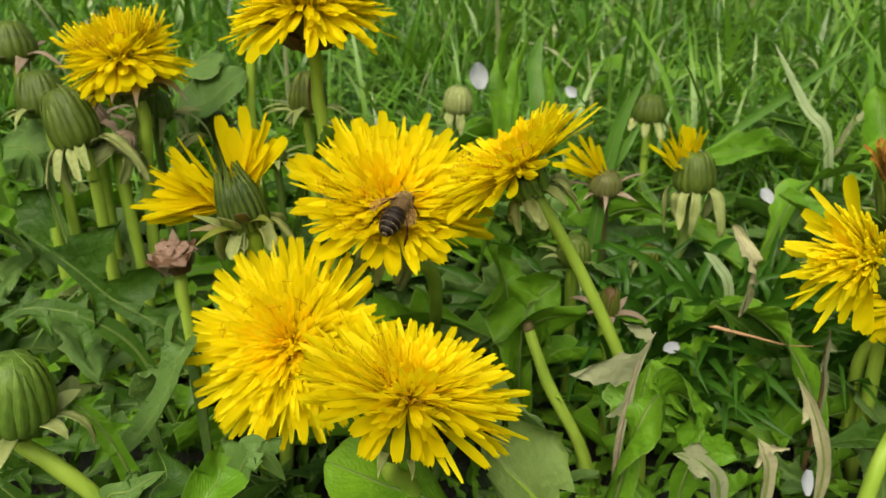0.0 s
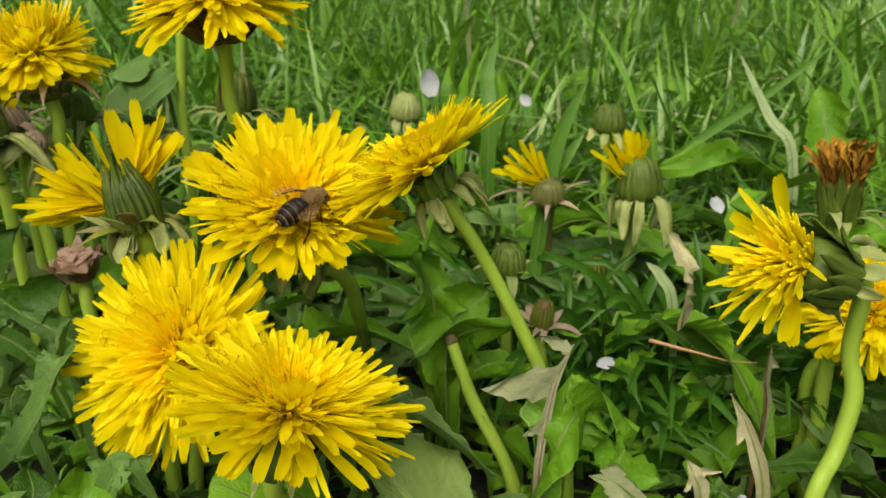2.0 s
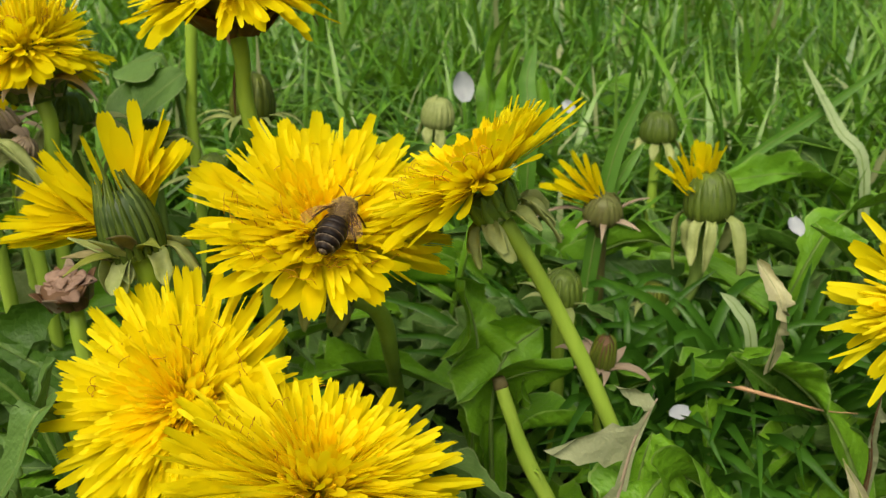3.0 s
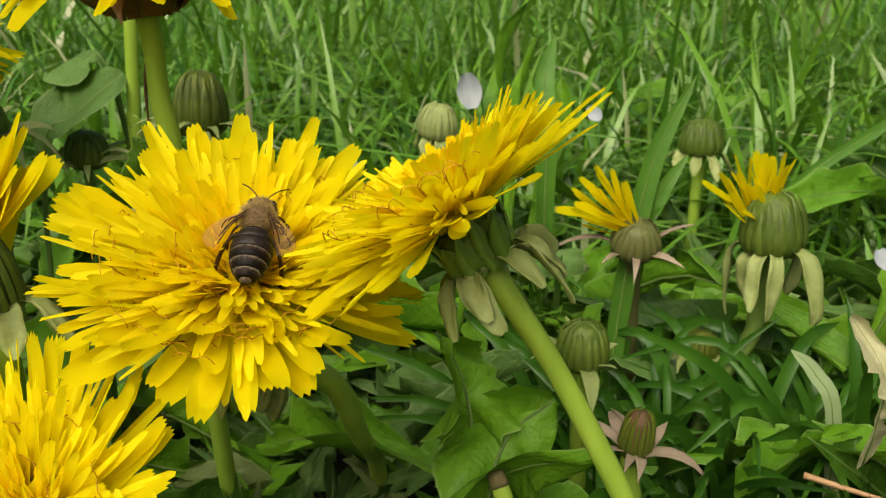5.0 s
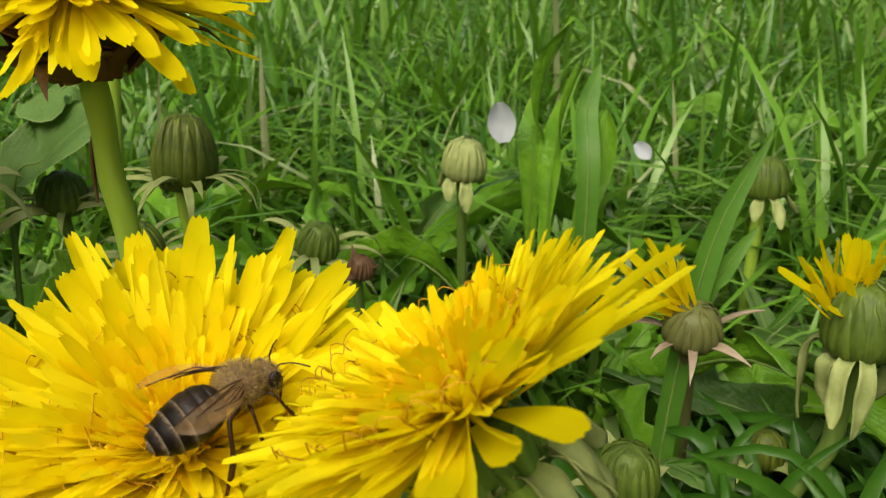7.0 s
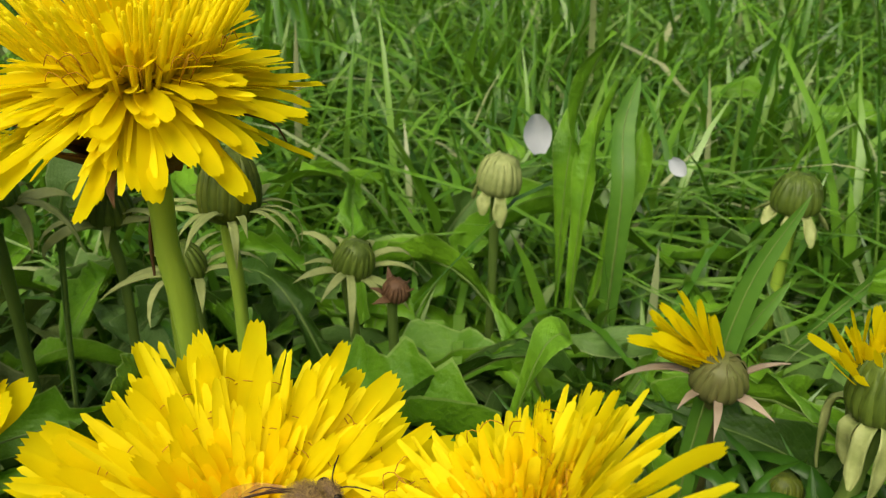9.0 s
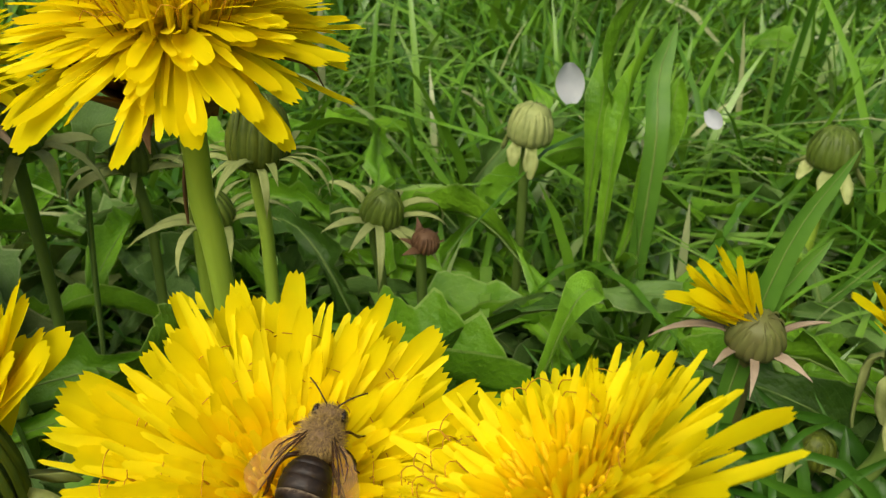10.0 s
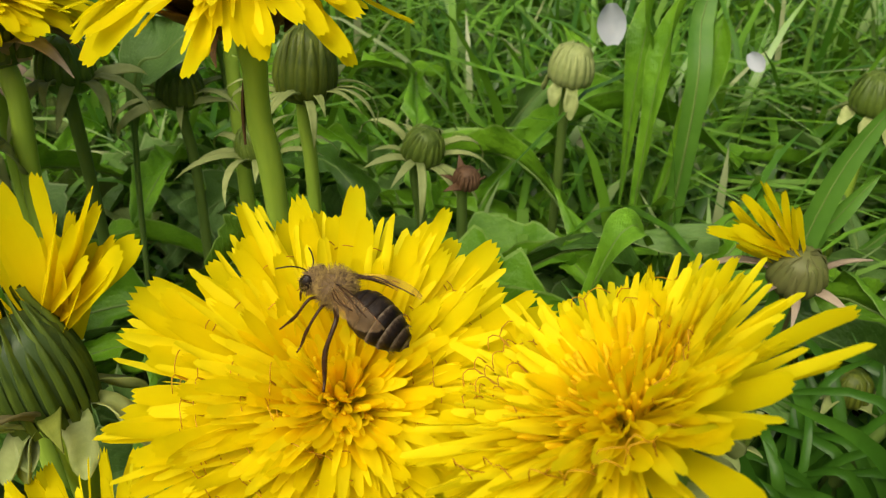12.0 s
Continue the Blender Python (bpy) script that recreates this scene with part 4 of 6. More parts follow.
# ---- leaves ----
def leaf_data(points, width, lobes, seed, roll=0.0, fold=0.25, wavy=0.08, depth=0.5, petiole=0.12, blunt=0.5, rows=None):
    """A leaf along a line through the points, toothed like a dandelion's where lobes > 0. Gives verts, faces and UVs."""
    r = random.Random(seed)
    rows = rows or (60 if lobes else 22)
    cols = 9
    line = smooth_line(points, max(4, (rows - 1) // (len(points) - 1)))
    n = len(line)
    verts, uvs, faces = [], [], []
    ph = r.uniform(0, 6.28)
    side = None
    for i, c in enumerate(line):
        s = i / (n - 1)
        d = (line[min(i + 1, n - 1)] - line[max(i - 1, 0)]).normalized()
        flat = d.cross(Vector((0, 0, 1)))
        if flat.length < 0.15:
            flat = side if side is not None else Vector((1, 0, 0))
        flat.normalize()
        if side is not None and flat.dot(side) < 0:
            flat = -flat
        side = flat
        up = flat.cross(d).normalized()
        ca, sa = math.cos(roll), math.sin(roll)
        ax, ay = flat * ca + up * sa, up * ca - flat * sa
        env = min(1, (max(0, s - petiole) / (0.6 - petiole)) ** 0.8 if s < 0.6 else 1) * (1 - max(0, (s - 0.68) / 0.32) ** (2.6 - blunt)) ** blunt if s < 1 else 0
        wmid = 0.06
        for k in range(cols):
            u = 2 * k / (cols - 1) - 1
            w = 0.5 * width * (wmid + (1 - wmid) * max(0.0, env))
            if lobes:
                q = (s * lobes + 0.13 * (1 if u > 0 else -1) + 0.2 * math.sin(ph + 5 * s)) % 1.0
                cut = depth * (q ** 0.75) * (1 - max(0, s - 0.7) * 2.4)
                w *= 1 - max(0, cut)
                w *= 1 - 0.22 * ((3 * q + 0.4) % 1.0) * r.uniform(0.5, 1.0)
            z = fold * w * abs(u) ** 1.3 + wavy * width * math.sin(9 * s + ph + 2.2 * u) * abs(u)
            back = 0.26 * width * abs(u) ** 1.5 if lobes else 0.0
            verts.append(c + ax * (u * w) + ay * z - d * back * env)
            uvs.append((0.5 + 0.5 * u, s))
    for i in range(n - 1):
        for k in range(cols - 1):
            a = i * cols + k
            faces.append((a, a + 1, a + cols + 1, a + cols))
    return verts, faces, uvs


def leaf(points, width, lobes, label, seed, material=None, name="dandelion_leaf", **kw):
    """A single leaf whose place is known; points run from its foot to its tip."""
    pts = [Vector(p) for p in points]
    v, f, uv = leaf_data(pts, width, lobes, seed, **kw)
    o = pts[0]
    ob = new(name, mesh_of(name, [q - o for q in v], f, material or LEAF, uv))
    PLACE[ob] = Matrix.Translation(o)
    ob.matrix_basis = PLACE[ob]
    line = smooth_line(pts, 8)
    tv, tf = tube(line, lambda s: 0.028 * width * (1.05 - 0.85 * s), 6)
    part("midrib", mesh_of("midrib", [q - o for q in tv], tf, RIB if material is not LEAF_DEAD else BRACT_BROWN), ob)
    return tagged(ob, label, "leaf", "single leaves")


leaf([(-0.056, 0.175, 0.0), (-0.0575, 0.172, 0.0358), (-0.0537, 0.176, 0.045), (-0.0514, 0.180, 0.0558)], 0.014, 2, "narrow upright greyish leaf tip", 102, LEAF_PALE, roll=0.9, fold=0.5)
leaf([(0.016, 0.16, 0.0), (0.0069, 0.150, 0.0263), (-0.0044, 0.149, 0.0330), (-0.0160, 0.151, 0.0372)], 0.022, 0, "smooth fresh green leaf under the flower", 106, LEAF_FRESH, roll=0.3, blunt=0.7)
leaf([(-0.036, 0.138, 0.0), (-0.0365, 0.134, 0.0360), (-0.0340, 0.139, 0.0420), (-0.0350, 0.143, 0.0450)], 0.010, 0, "small folded leaf tip", 108, LEAF_FRESH, roll=-0.5, fold=0.7)
leaf([(0.026, 0.214, 0.0), (0.0240, 0.210, 0.0388), (0.0224, 0.212, 0.0492), (0.0190, 0.212, 0.0585)], 0.021, 2, "upright wavy fresh leaf", 109, LEAF_FRESH, roll=0.7, wavy=0.16, depth=0.3)
leaf([(0.028, 0.205, 0.0), (0.0264, 0.200, 0.0344), (0.0292, 0.205, 0.0446), (0.0365, 0.208, 0.0500)], 0.022, 2, "curled lettuce-like fresh leaf", 110, LEAF_FRESH, roll=-0.7, wavy=0.2, depth=0.3)
leaf([(0.022, 0.208, 0.0), (0.0238, 0.204, 0.0330), (0.0302, 0.199, 0.0430), (0.0420, 0.197, 0.0470)], 0.020, 2, "wavy fresh leaf beside the cut stem", 111, LEAF_FRESH, roll=0.6, wavy=0.16, depth=0.35)
leaf([(0.024, 0.206, 0.0), (0.0290, 0.2035, 0.0285), (0.0375, 0.203, 0.0305), (0.0470, 0.199, 0.0325)], 0.021, 2, "broad fresh leaf near the ground", 112, LEAF_FRESH, roll=0.3, wavy=0.12, depth=0.25)
leaf([(0.044, 0.168, 0.0), (0.0492, 0.165, 0.0352), (0.0557, 0.169, 0.0420), (0.0650, 0.167, 0.0375)], 0.022, 2, "wavy green leaf with curled rim", 115, LEAF_FRESH, roll=0.4, wavy=0.16, depth=0.3)
leaf([(0.108, 0.19, 0.0), (0.0985, 0.200, 0.0280), (0.0904, 0.210, 0.0373), (0.0805, 0.215, 0.0400)], 0.028, 4, "large toothed leaf beside the straw", 120, LEAF_FRESH, roll=-0.4)
leaf([(0.128, 0.222, 0.0), (0.1205, 0.230, 0.0393), (0.1126, 0.240, 0.0524), (0.1062, 0.250, 0.0590)], 0.026, 3, "broad green leaf behind the spent head", 122, LEAF_FRESH, roll=-0.4)
leaf([(0.100, 0.265, 0.0), (0.1176, 0.270, 0.0482), (0.1350, 0.280, 0.0544), (0.1560, 0.290, 0.0551)], 0.024, 3, "long green leaf lying over the grass", 123, LEAF_FRESH, roll=0.4)
leaf([(-0.078, 0.268, 0.0), (-0.0731, 0.270, 0.0700), (-0.0657, 0.272, 0.0805), (-0.0545, 0.275, 0.0895)], 0.021, 0, "broad smooth leaf behind the flowers", 124, LEAF_PALE, petiole=0.36, roll=-0.5, blunt=0.7)
leaf([(-0.055, 0.283, 0.0), (-0.0590, 0.280, 0.0840), (-0.0666, 0.280, 0.0915), (-0.0765, 0.285, 0.0880)], 0.013, 0, "pale arched leaf behind the flowers", 125, LEAF_PALE, petiole=0.36, roll=0.4)
leaf([(-0.095, 0.238, 0.0), (-0.1041, 0.240, 0.0600), (-0.1070, 0.240, 0.0739), (-0.1180, 0.245, 0.0740)], 0.026, 3, "broad leaf beside the bud", 126, LEAF_PALE, petiole=0.36, roll=0.5)
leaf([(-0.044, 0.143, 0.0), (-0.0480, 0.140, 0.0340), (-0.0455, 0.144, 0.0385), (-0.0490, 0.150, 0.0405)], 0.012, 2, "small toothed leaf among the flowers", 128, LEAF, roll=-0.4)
leaf([(0.120, 0.205, 0.0), (0.1146, 0.210, 0.0740), (0.1138, 0.215, 0.0861), (0.1125, 0.220, 0.0972)], 0.014, 2, "curled upright leaf behind the spent head", 130, LEAF_FRESH, roll=0.6, fold=0.6)
leaf([(0.0820, 0.203, 0.0430), (0.0815, 0.2, 0.0520), (0.0807, 0.199, 0.0604), (0.0775, 0.205, 0.0665)], 0.0055, 3, "dry withered strip of leaf", 131, LEAF_CREAM, roll=0.7, fold=1.0, wavy=0.3, depth=0.7, petiole=0.0, name="withered_leaf")
leaf([(0.012, 0.258, 0.0), (0.022, 0.262, 0.048), (0.0270, 0.266, 0.0580), (0.0310, 0.268, 0.0530)], 0.009, 0, "narrow arched leaf in the grass", 132, LEAF_FRESH, blunt=0.8)
leaf([(-0.030, 0.197, 0.0), (-0.0260, 0.196, 0.0700), (-0.0190, 0.1965, 0.0880), (-0.0150, 0.197, 0.0915)], 0.009, 2, "dark curled leaf tip behind the flower", 133, LEAF, roll=0.6, fold=0.6)

for pts, w, seed, tilt in [([(0.031, 0.318, 0.0), (0.0310, 0.322, 0.050), (0.0325, 0.327, 0.0720), (0.0375, 0.330, 0.0905)], 0.008, 141, 0.5),
                           ([(0.031, 0.322, 0.0), (0.0390, 0.324, 0.048), (0.0430, 0.328, 0.0680), (0.0445, 0.330, 0.0800)], 0.008, 142, -0.6),
                           ([(0.028, 0.326, 0.0), (0.0270, 0.330, 0.060), (0.0290, 0.333, 0.0850), (0.0350, 0.336, 0.1010)], 0.009, 143, 0.7)]:
    leaf(pts, w, 0, "upright smooth fresh leaf in the grass", seed, LEAF_FRESH, roll=tilt, fold=0.4, wavy=0.14, blunt=0.8)


def lobed_leaf(points, normal, lobes, wing, material, label, seed, name="dandelion_leaf", rib=None, cup=0.3):
    """A leaf with single lobes along its midrib: (place 0..1, side, length, width at the foot, lean to the tip in degrees, roundness)."""
    r = random.Random(seed)
    line = smooth_line(points, 14)
    n = len(line) - 1
    total = sum((line[i + 1] - line[i]).length for i in range(n))
    o = line[0]
    N = Vector(normal).normalized()

    def at(q):
        q = min(1.0, max(0.0, q)) * n
        i = min(n - 1, int(q))
        d = (line[i + 1] - line[i]).normalized()
        side = N.cross(d).normalized()
        return line[i].lerp(line[i + 1], q - i), d, side, d.cross(side)

    verts, uvs, faces = [], [], []

    def sheet(rows, cols, point, uv):
        b = len(verts)
        for i in range(rows):
            for k in range(cols):
                verts.append(point(i / (rows - 1), k / (cols - 1)) - o)
                uvs.append(uv(i / (rows - 1), k / (cols - 1)))
        for i in range(rows - 1):
            for k in range(cols - 1):
                a = b + i * cols + k
                faces.append((a, a + 1, a + cols + 1, a + cols))

    def strip(q, k):
        c, d, side, up = at(q)
        w = wing * (0.35 + 0.65 * min(1.0, q * 2.5)) * (1 - q ** 5) * (1 + 0.10 * math.sin(23 * q + seed))
        u = 2 * k - 1
        return c + side * (u * w) + up * (cup * w * abs(u))

    sheet(40, 5, strip, lambda q, k: (0.5 + 0.3 * (2 * k - 1), q))
    for place, hand, long, wide, lean, full in lobes:
        ph, bend = r.uniform(0, 6.28), r.uniform(-0.25, 0.35)
        a = radians(lean)

        def lobe(u, v):
            edge = 2 * v - 1
            c, d, side, up = at(place + 0.5 * wide / total * edge * 0.9)
            _, d0, side0, up0 = at(place)
            way = side0 * (hand * math.cos(a)) + d0 * math.sin(a)
            shrink = 1 - u ** full
            teeth = 1 + 0.14 * math.sin(17 * u + ph + 2 * edge) * abs(edge)
            p = c.lerp(at(place)[0], u) + way * (long * u * (1 - 0.10 * edge * edge)) + d0 * (0.5 * wide * edge * (shrink * teeth - (1 - u)))
            lift = cup * long * u * u * (0.6 + bend) + 0.03 * long * math.sin(5 * u + 2 * edge + ph) + 0.10 * wide * edge * edge * u
            return p + up0 * (lift + 0.0002)

        sheet(9, 7, lobe, lambda u, v, hand=hand, place=place: (0.5 + 0.46 * hand * u, place + 0.1 * (v - 0.5)))
    leaf_ob = new(name, mesh_of(name, verts, faces, material, uvs))
    PLACE[leaf_ob] = Matrix.Translation(o)
    leaf_ob.matrix_basis = PLACE[leaf_ob]
    tv, tf = tube(line, lambda q: 0.00055 * (1.1 - 0.85 * q), 6)
    part("midrib", mesh_of("midrib", [q - o for q in tv], tf, rib or RIB), leaf_ob)
    return tagged(leaf_ob, label, "leaf", "single leaves")


# the pale leaf whose lobes stand up beside the stump
lobed_leaf([(-0.050, 0.207, 0.0), (-0.0545, 0.2055, 0.0250), (-0.0640, 0.2045, 0.0375), (-0.0753, 0.204, 0.0455), (-0.0850, 0.203, 0.0563), (-0.0965, 0.203, 0.0660)], (0.0, -0.85, 0.5),
           [(0.97, -1, 0.0135, 0.0135, 12, 4.0), (0.79, -1, 0.0170, 0.0150, -4, 1.8), (0.60, -1, 0.0185, 0.0140, -10, 1.7), (0.43, -1, 0.0120, 0.0100, -12, 1.5),
            (0.66, 1, 0.0090, 0.0095, -30, 1.2), (0.48, 1, 0.0080, 0.0080, -25, 1.2)], 0.0024, LEAF,
           "large green leaf with upturned triangular lobes", 801)
# the curved leaf with fine teeth
lobed_leaf([(-0.046, 0.172, 0.0), (-0.0440, 0.166, 0.0480), (-0.0447, 0.160, 0.0570), (-0.0490, 0.158, 0.0475), (-0.0578, 0.156, 0.0362), (-0.0704, 0.153, 0.0285)], (-0.35, -0.6, 0.7),
           [(0.42, 1, 0.0060, 0.0060, -10, 1.2), (0.50, 1, 0.0075, 0.0060, -25, 1.1), (0.58, 1, 0.0065, 0.0060, -25, 1.1), (0.66, 1, 0.0060, 0.0060, -30, 1.1), (0.75, 1, 0.0045, 0.0055, -30, 1.1),
            (0.46, -1, 0.0055, 0.0070, -15, 1.4), (0.56, -1, 0.0060, 0.0070, -20, 1.4), (0.68, -1, 0.0045, 0.0070, -20, 1.4)], 0.0032, LEAF_PALE, "curved greyish dandelion leaf with sharp teeth", 802, cup=0.5)
# the smooth grey-green leaf at the foot of the front flowers
lobed_leaf([(0.0360, 0.152, 0.0), (0.0315, 0.146, 0.0230), (0.0241, 0.1435, 0.0355), (0.0184, 0.1440, 0.0418), (0.0140, 0.1460, 0.0472)], (0.30, -0.70, 0.62),
           [(0.66, -1, 0.0125, 0.0300, -10, 2.8), (0.62, 1, 0.0060, 0.0280, 0, 2.6)], 0.0034, LEAF_GREY,
           "smooth oval grey-green leaf with a pale midrib", 817, rib=STEM, cup=0.1)
# dark jagged leaves in the shade, which LEAF's colour deepens
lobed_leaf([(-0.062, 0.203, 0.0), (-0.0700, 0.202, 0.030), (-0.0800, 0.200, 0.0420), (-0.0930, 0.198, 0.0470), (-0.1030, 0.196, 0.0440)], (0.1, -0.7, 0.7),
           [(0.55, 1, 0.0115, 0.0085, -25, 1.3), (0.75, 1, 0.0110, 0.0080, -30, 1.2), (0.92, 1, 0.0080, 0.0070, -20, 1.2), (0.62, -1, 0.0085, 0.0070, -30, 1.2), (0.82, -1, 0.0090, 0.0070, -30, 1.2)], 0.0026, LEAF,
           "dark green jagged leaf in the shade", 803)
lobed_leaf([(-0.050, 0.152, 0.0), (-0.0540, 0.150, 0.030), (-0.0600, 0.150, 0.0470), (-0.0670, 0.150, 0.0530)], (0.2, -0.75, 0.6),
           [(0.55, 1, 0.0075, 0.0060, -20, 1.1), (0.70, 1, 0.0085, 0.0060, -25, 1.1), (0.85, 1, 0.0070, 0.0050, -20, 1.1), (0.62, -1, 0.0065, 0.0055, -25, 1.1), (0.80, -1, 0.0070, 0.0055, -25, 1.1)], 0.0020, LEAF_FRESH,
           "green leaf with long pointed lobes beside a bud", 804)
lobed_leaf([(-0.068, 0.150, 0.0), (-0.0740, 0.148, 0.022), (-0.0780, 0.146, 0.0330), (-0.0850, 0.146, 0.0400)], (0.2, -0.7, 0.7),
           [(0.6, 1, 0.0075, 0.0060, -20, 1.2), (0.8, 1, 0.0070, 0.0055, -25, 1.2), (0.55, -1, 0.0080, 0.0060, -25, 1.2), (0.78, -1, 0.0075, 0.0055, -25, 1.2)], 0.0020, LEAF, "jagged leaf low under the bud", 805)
# the withered leaf that drapes over the stems
lobed_leaf([(0.0458, 0.170, 0.0), (0.0457, 0.1680, 0.0262), (0.0467, 0.1680, 0.0382), (0.0487, 0.1685, 0.0496), (0.0517, 0.1690, 0.0566)], (0.05, -0.9, 0.4),
           [(0.74, 1, 0.0150, 0.0130, -22, 1.7), (0.95, 1, 0.0075, 0.0045, 5, 2.5), (0.52, 1, 0.0050, 0.0060, -30, 1.3)], 0.0010, LEAF_DEAD, "withered grey leaf with white dust draped over a stem", 806, "withered_leaf", PINKISH)
lobed_leaf([(0.0500, 0.173, 0.0), (0.0500, 0.1705, 0.0300), (0.0505, 0.1700, 0.0420), (0.0520, 0.1710, 0.0490)], (0.05, -0.8, 0.5),
           [(0.86, -1, 0.0140, 0.0110, -32, 1.6), (0.62, -1, 0.0110, 0.0090, -20, 1.4), (0.97, -1, 0.0060, 0.0040, -10, 2.5)], 0.0024, LEAF_FRESH, "green half-torn leaf with pointed lobes", 807)
# the round leaf and the mottled one before it
lobed_leaf([(0.0560, 0.160, 0.0), (0.0575, 0.158, 0.0240), (0.0596, 0.158, 0.0345), (0.0610, 0.159, 0.0400)], (0.05, -0.75, 0.6),
           [(0.80, 1, 0.0072, 0.0100, 20, 3.5), (0.80, -1, 0.0085, 0.0105, -5, 3.5), (0.97, 1, 0.0045, 0.0070, 50, 3.0), (0.60, -1, 0.0070, 0.0070, -20, 2.0)], 0.0030, LEAF_FRESH, "round-lobed fresh green leaf", 808)
lobed_leaf([(0.0640, 0.1545, 0.0), (0.0640, 0.1535, 0.0270), (0.0600, 0.1530, 0.0350), (0.0535, 0.1530, 0.0378)], (0.0, -0.7, 0.7),
           [(0.75, 1, 0.0040, 0.0080, 0, 3.0), (0.80, -1, 0.0035, 0.0080, 0, 3.0)], 0.0020, LEAF_DEAD, "mottled grey leaf end with pale spots", 809)
# dark saw-toothed leaf by the straw and the two-lobed leaf under it
lobed_leaf([(0.1040, 0.218, 0.0), (0.1000, 0.214, 0.0225), (0.0900, 0.212, 0.0320), (0.0763, 0.210, 0.0432)], (0.1, -0.75, 0.6),
           [(0.55, 1, 0.0090, 0.0080, -30, 1.3), (0.72, 1, 0.0085, 0.0075, -35, 1.2), (0.88, 1, 0.0060, 0.0060, -30, 1.2), (0.55, -1, 0.0120, 0.0090, -30, 1.3), (0.75, -1, 0.0100, 0.0080, -35, 1.2), (0.90, -1, 0.0060, 0.0055, -30, 1.2)], 0.0030, LEAF,
           "dark saw-toothed leaf under a dry straw", 810)
lobed_leaf([(0.0728, 0.204, 0.0), (0.0726, 0.203, 0.0200), (0.0712, 0.2025, 0.0300), (0.0700, 0.202, 0.0380)], (0.0, -0.75, 0.6),
           [(0.80, 1, 0.0100, 0.0085, 5, 2.6), (0.85, -1, 0.0065, 0.0075, 20, 2.2)], 0.0012, LEAF_FRESH, "two-lobed fresh green leaf", 811)
# cream strap folded over a green stalk, with dry scraps beside it
lobed_leaf([(0.0946, 0.174, 0.0), (0.0945, 0.1725, 0.0190), (0.0900, 0.1715, 0.0335), (0.0845, 0.1720, 0.0440)], (-0.3, -0.85, 0.3),
           [(0.80, 1, 0.0045, 0.0060, -40, 2.0)], 0.0016, LEAF_CREAM, "dry cream leaf strap bent over a green stalk", 812, "withered_leaf", BRACT_PALE, 0.8)
lobed_leaf([(0.0800, 0.168, 0.0), (0.0790, 0.166, 0.0220), (0.0770, 0.165, 0.0290), (0.0750, 0.165, 0.0330)], (0.1, -0.8, 0.5),
           [(0.7, 1, 0.0040, 0.0060, -20, 1.6), (0.75, -1, 0.0050, 0.0060, -20, 1.6)], 0.0018, LEAF_CREAM, "torn yellowish dry leaf scrap", 813, "withered_leaf", BRACT_PALE, 0.6)
lobed_leaf([(0.1000, 0.193, 0.0), (0.0998, 0.191, 0.0270), (0.0982, 0.190, 0.0370), (0.0985, 0.190, 0.0460)], (0.3, -0.9, 0.3),
           [(0.7, 1, 0.0030, 0.0050, -30, 1.5), (0.85, -1, 0.0030, 0.0050, -30, 1.5)], 0.0010, LEAF_DEAD, "brown withered leaf strip standing among leaves", 814, "withered_leaf", BRACT_BROWN, 0.8)
# pale folded tips at the foot of the flowers
lobed_leaf([(-0.036, 0.146, 0.0), (-0.0340, 0.142, 0.0300), (-0.0300, 0.1400, 0.0430), (-0.0265, 0.1400, 0.0480), (-0.0220, 0.1410, 0.0400)], (-0.2, -0.7, 0.7),
           [(0.6, 1, 0.0060, 0.0080, 0, 2.2), (0.8, 1, 0.0050, 0.0070, 0, 2.0), (0.7, -1, 0.0050, 0.0080, 0, 2.0)], 0.0030, LEAF_PALE, "pale green leaf folded over at its tip", 815)
lobed_leaf([(-0.058, 0.145, 0.0), (-0.0570, 0.141, 0.0330), (-0.0510, 0.140, 0.0385), (-0.0440, 0.140, 0.0430)], (-0.2, -0.7, 0.7),
           [(0.7, 1, 0.0035, 0.0080, 10, 2.0), (0.7, -1, 0.0035, 0.0080, 10, 2.0)], 0.0022, LEAF_PALE, "narrow pale green leaf low beside the flowers", 816)


def rosette(at, count, seed, long, rise, mats, slim=1.0):
    """A low dandelion plant: leaves that spread from one root."""
    r = random.Random(seed)
    root = thing("dandelion_plant", at, "low rosette of toothed dandelion leaves in shade", "plant", "leaf rosettes")
    for i in range(count):
        a = 2 * math.pi * (i + r.uniform(-0.3, 0.3)) / count
        l = long * r.uniform(0.7, 1.15)
        e = radians(rise * r.uniform(0.6, 1.25))
        o = Vector((math.cos(a), math.sin(a), 0))
        p = Vector((0, 0, -0.003))
        pts = [p, p + o * 0.33 * l * math.cos(e) + Vector((0, 0, 0.33 * l * math.sin(e)))]
        pts.append(pts[-1] + o * 0.36 * l * math.cos(e * 0.6) + Vector((0, 0, 0.36 * l * math.sin(e * 0.6))))
        pts.append(pts[-1] + o * 0.36 * l + Vector((0, 0, -0.10 * l * r.uniform(-0.4, 1.4))))
        v, f, uv = leaf_data(pts, l * slim * r.uniform(0.22, 0.34), r.choice((5, 5, 6, 7, 8, 9)), seed * 50 + i, r.uniform(-0.8, 0.8), r.uniform(0.3, 1.0), r.uniform(0.14, 0.34), r.uniform(0.7, 0.95), 0.1, 0.6, 56)
        blade = part("leaf", mesh_of("leaf", v, f, r.choice(mats), uv), root)
        tv, tf = tube(smooth_line(pts, 5), lambda s, l=l: 0.0075 * l * (1.05 - 0.9 * s), 5)
        part("midrib", mesh_of("midrib", tv, tf, RIB), blade)


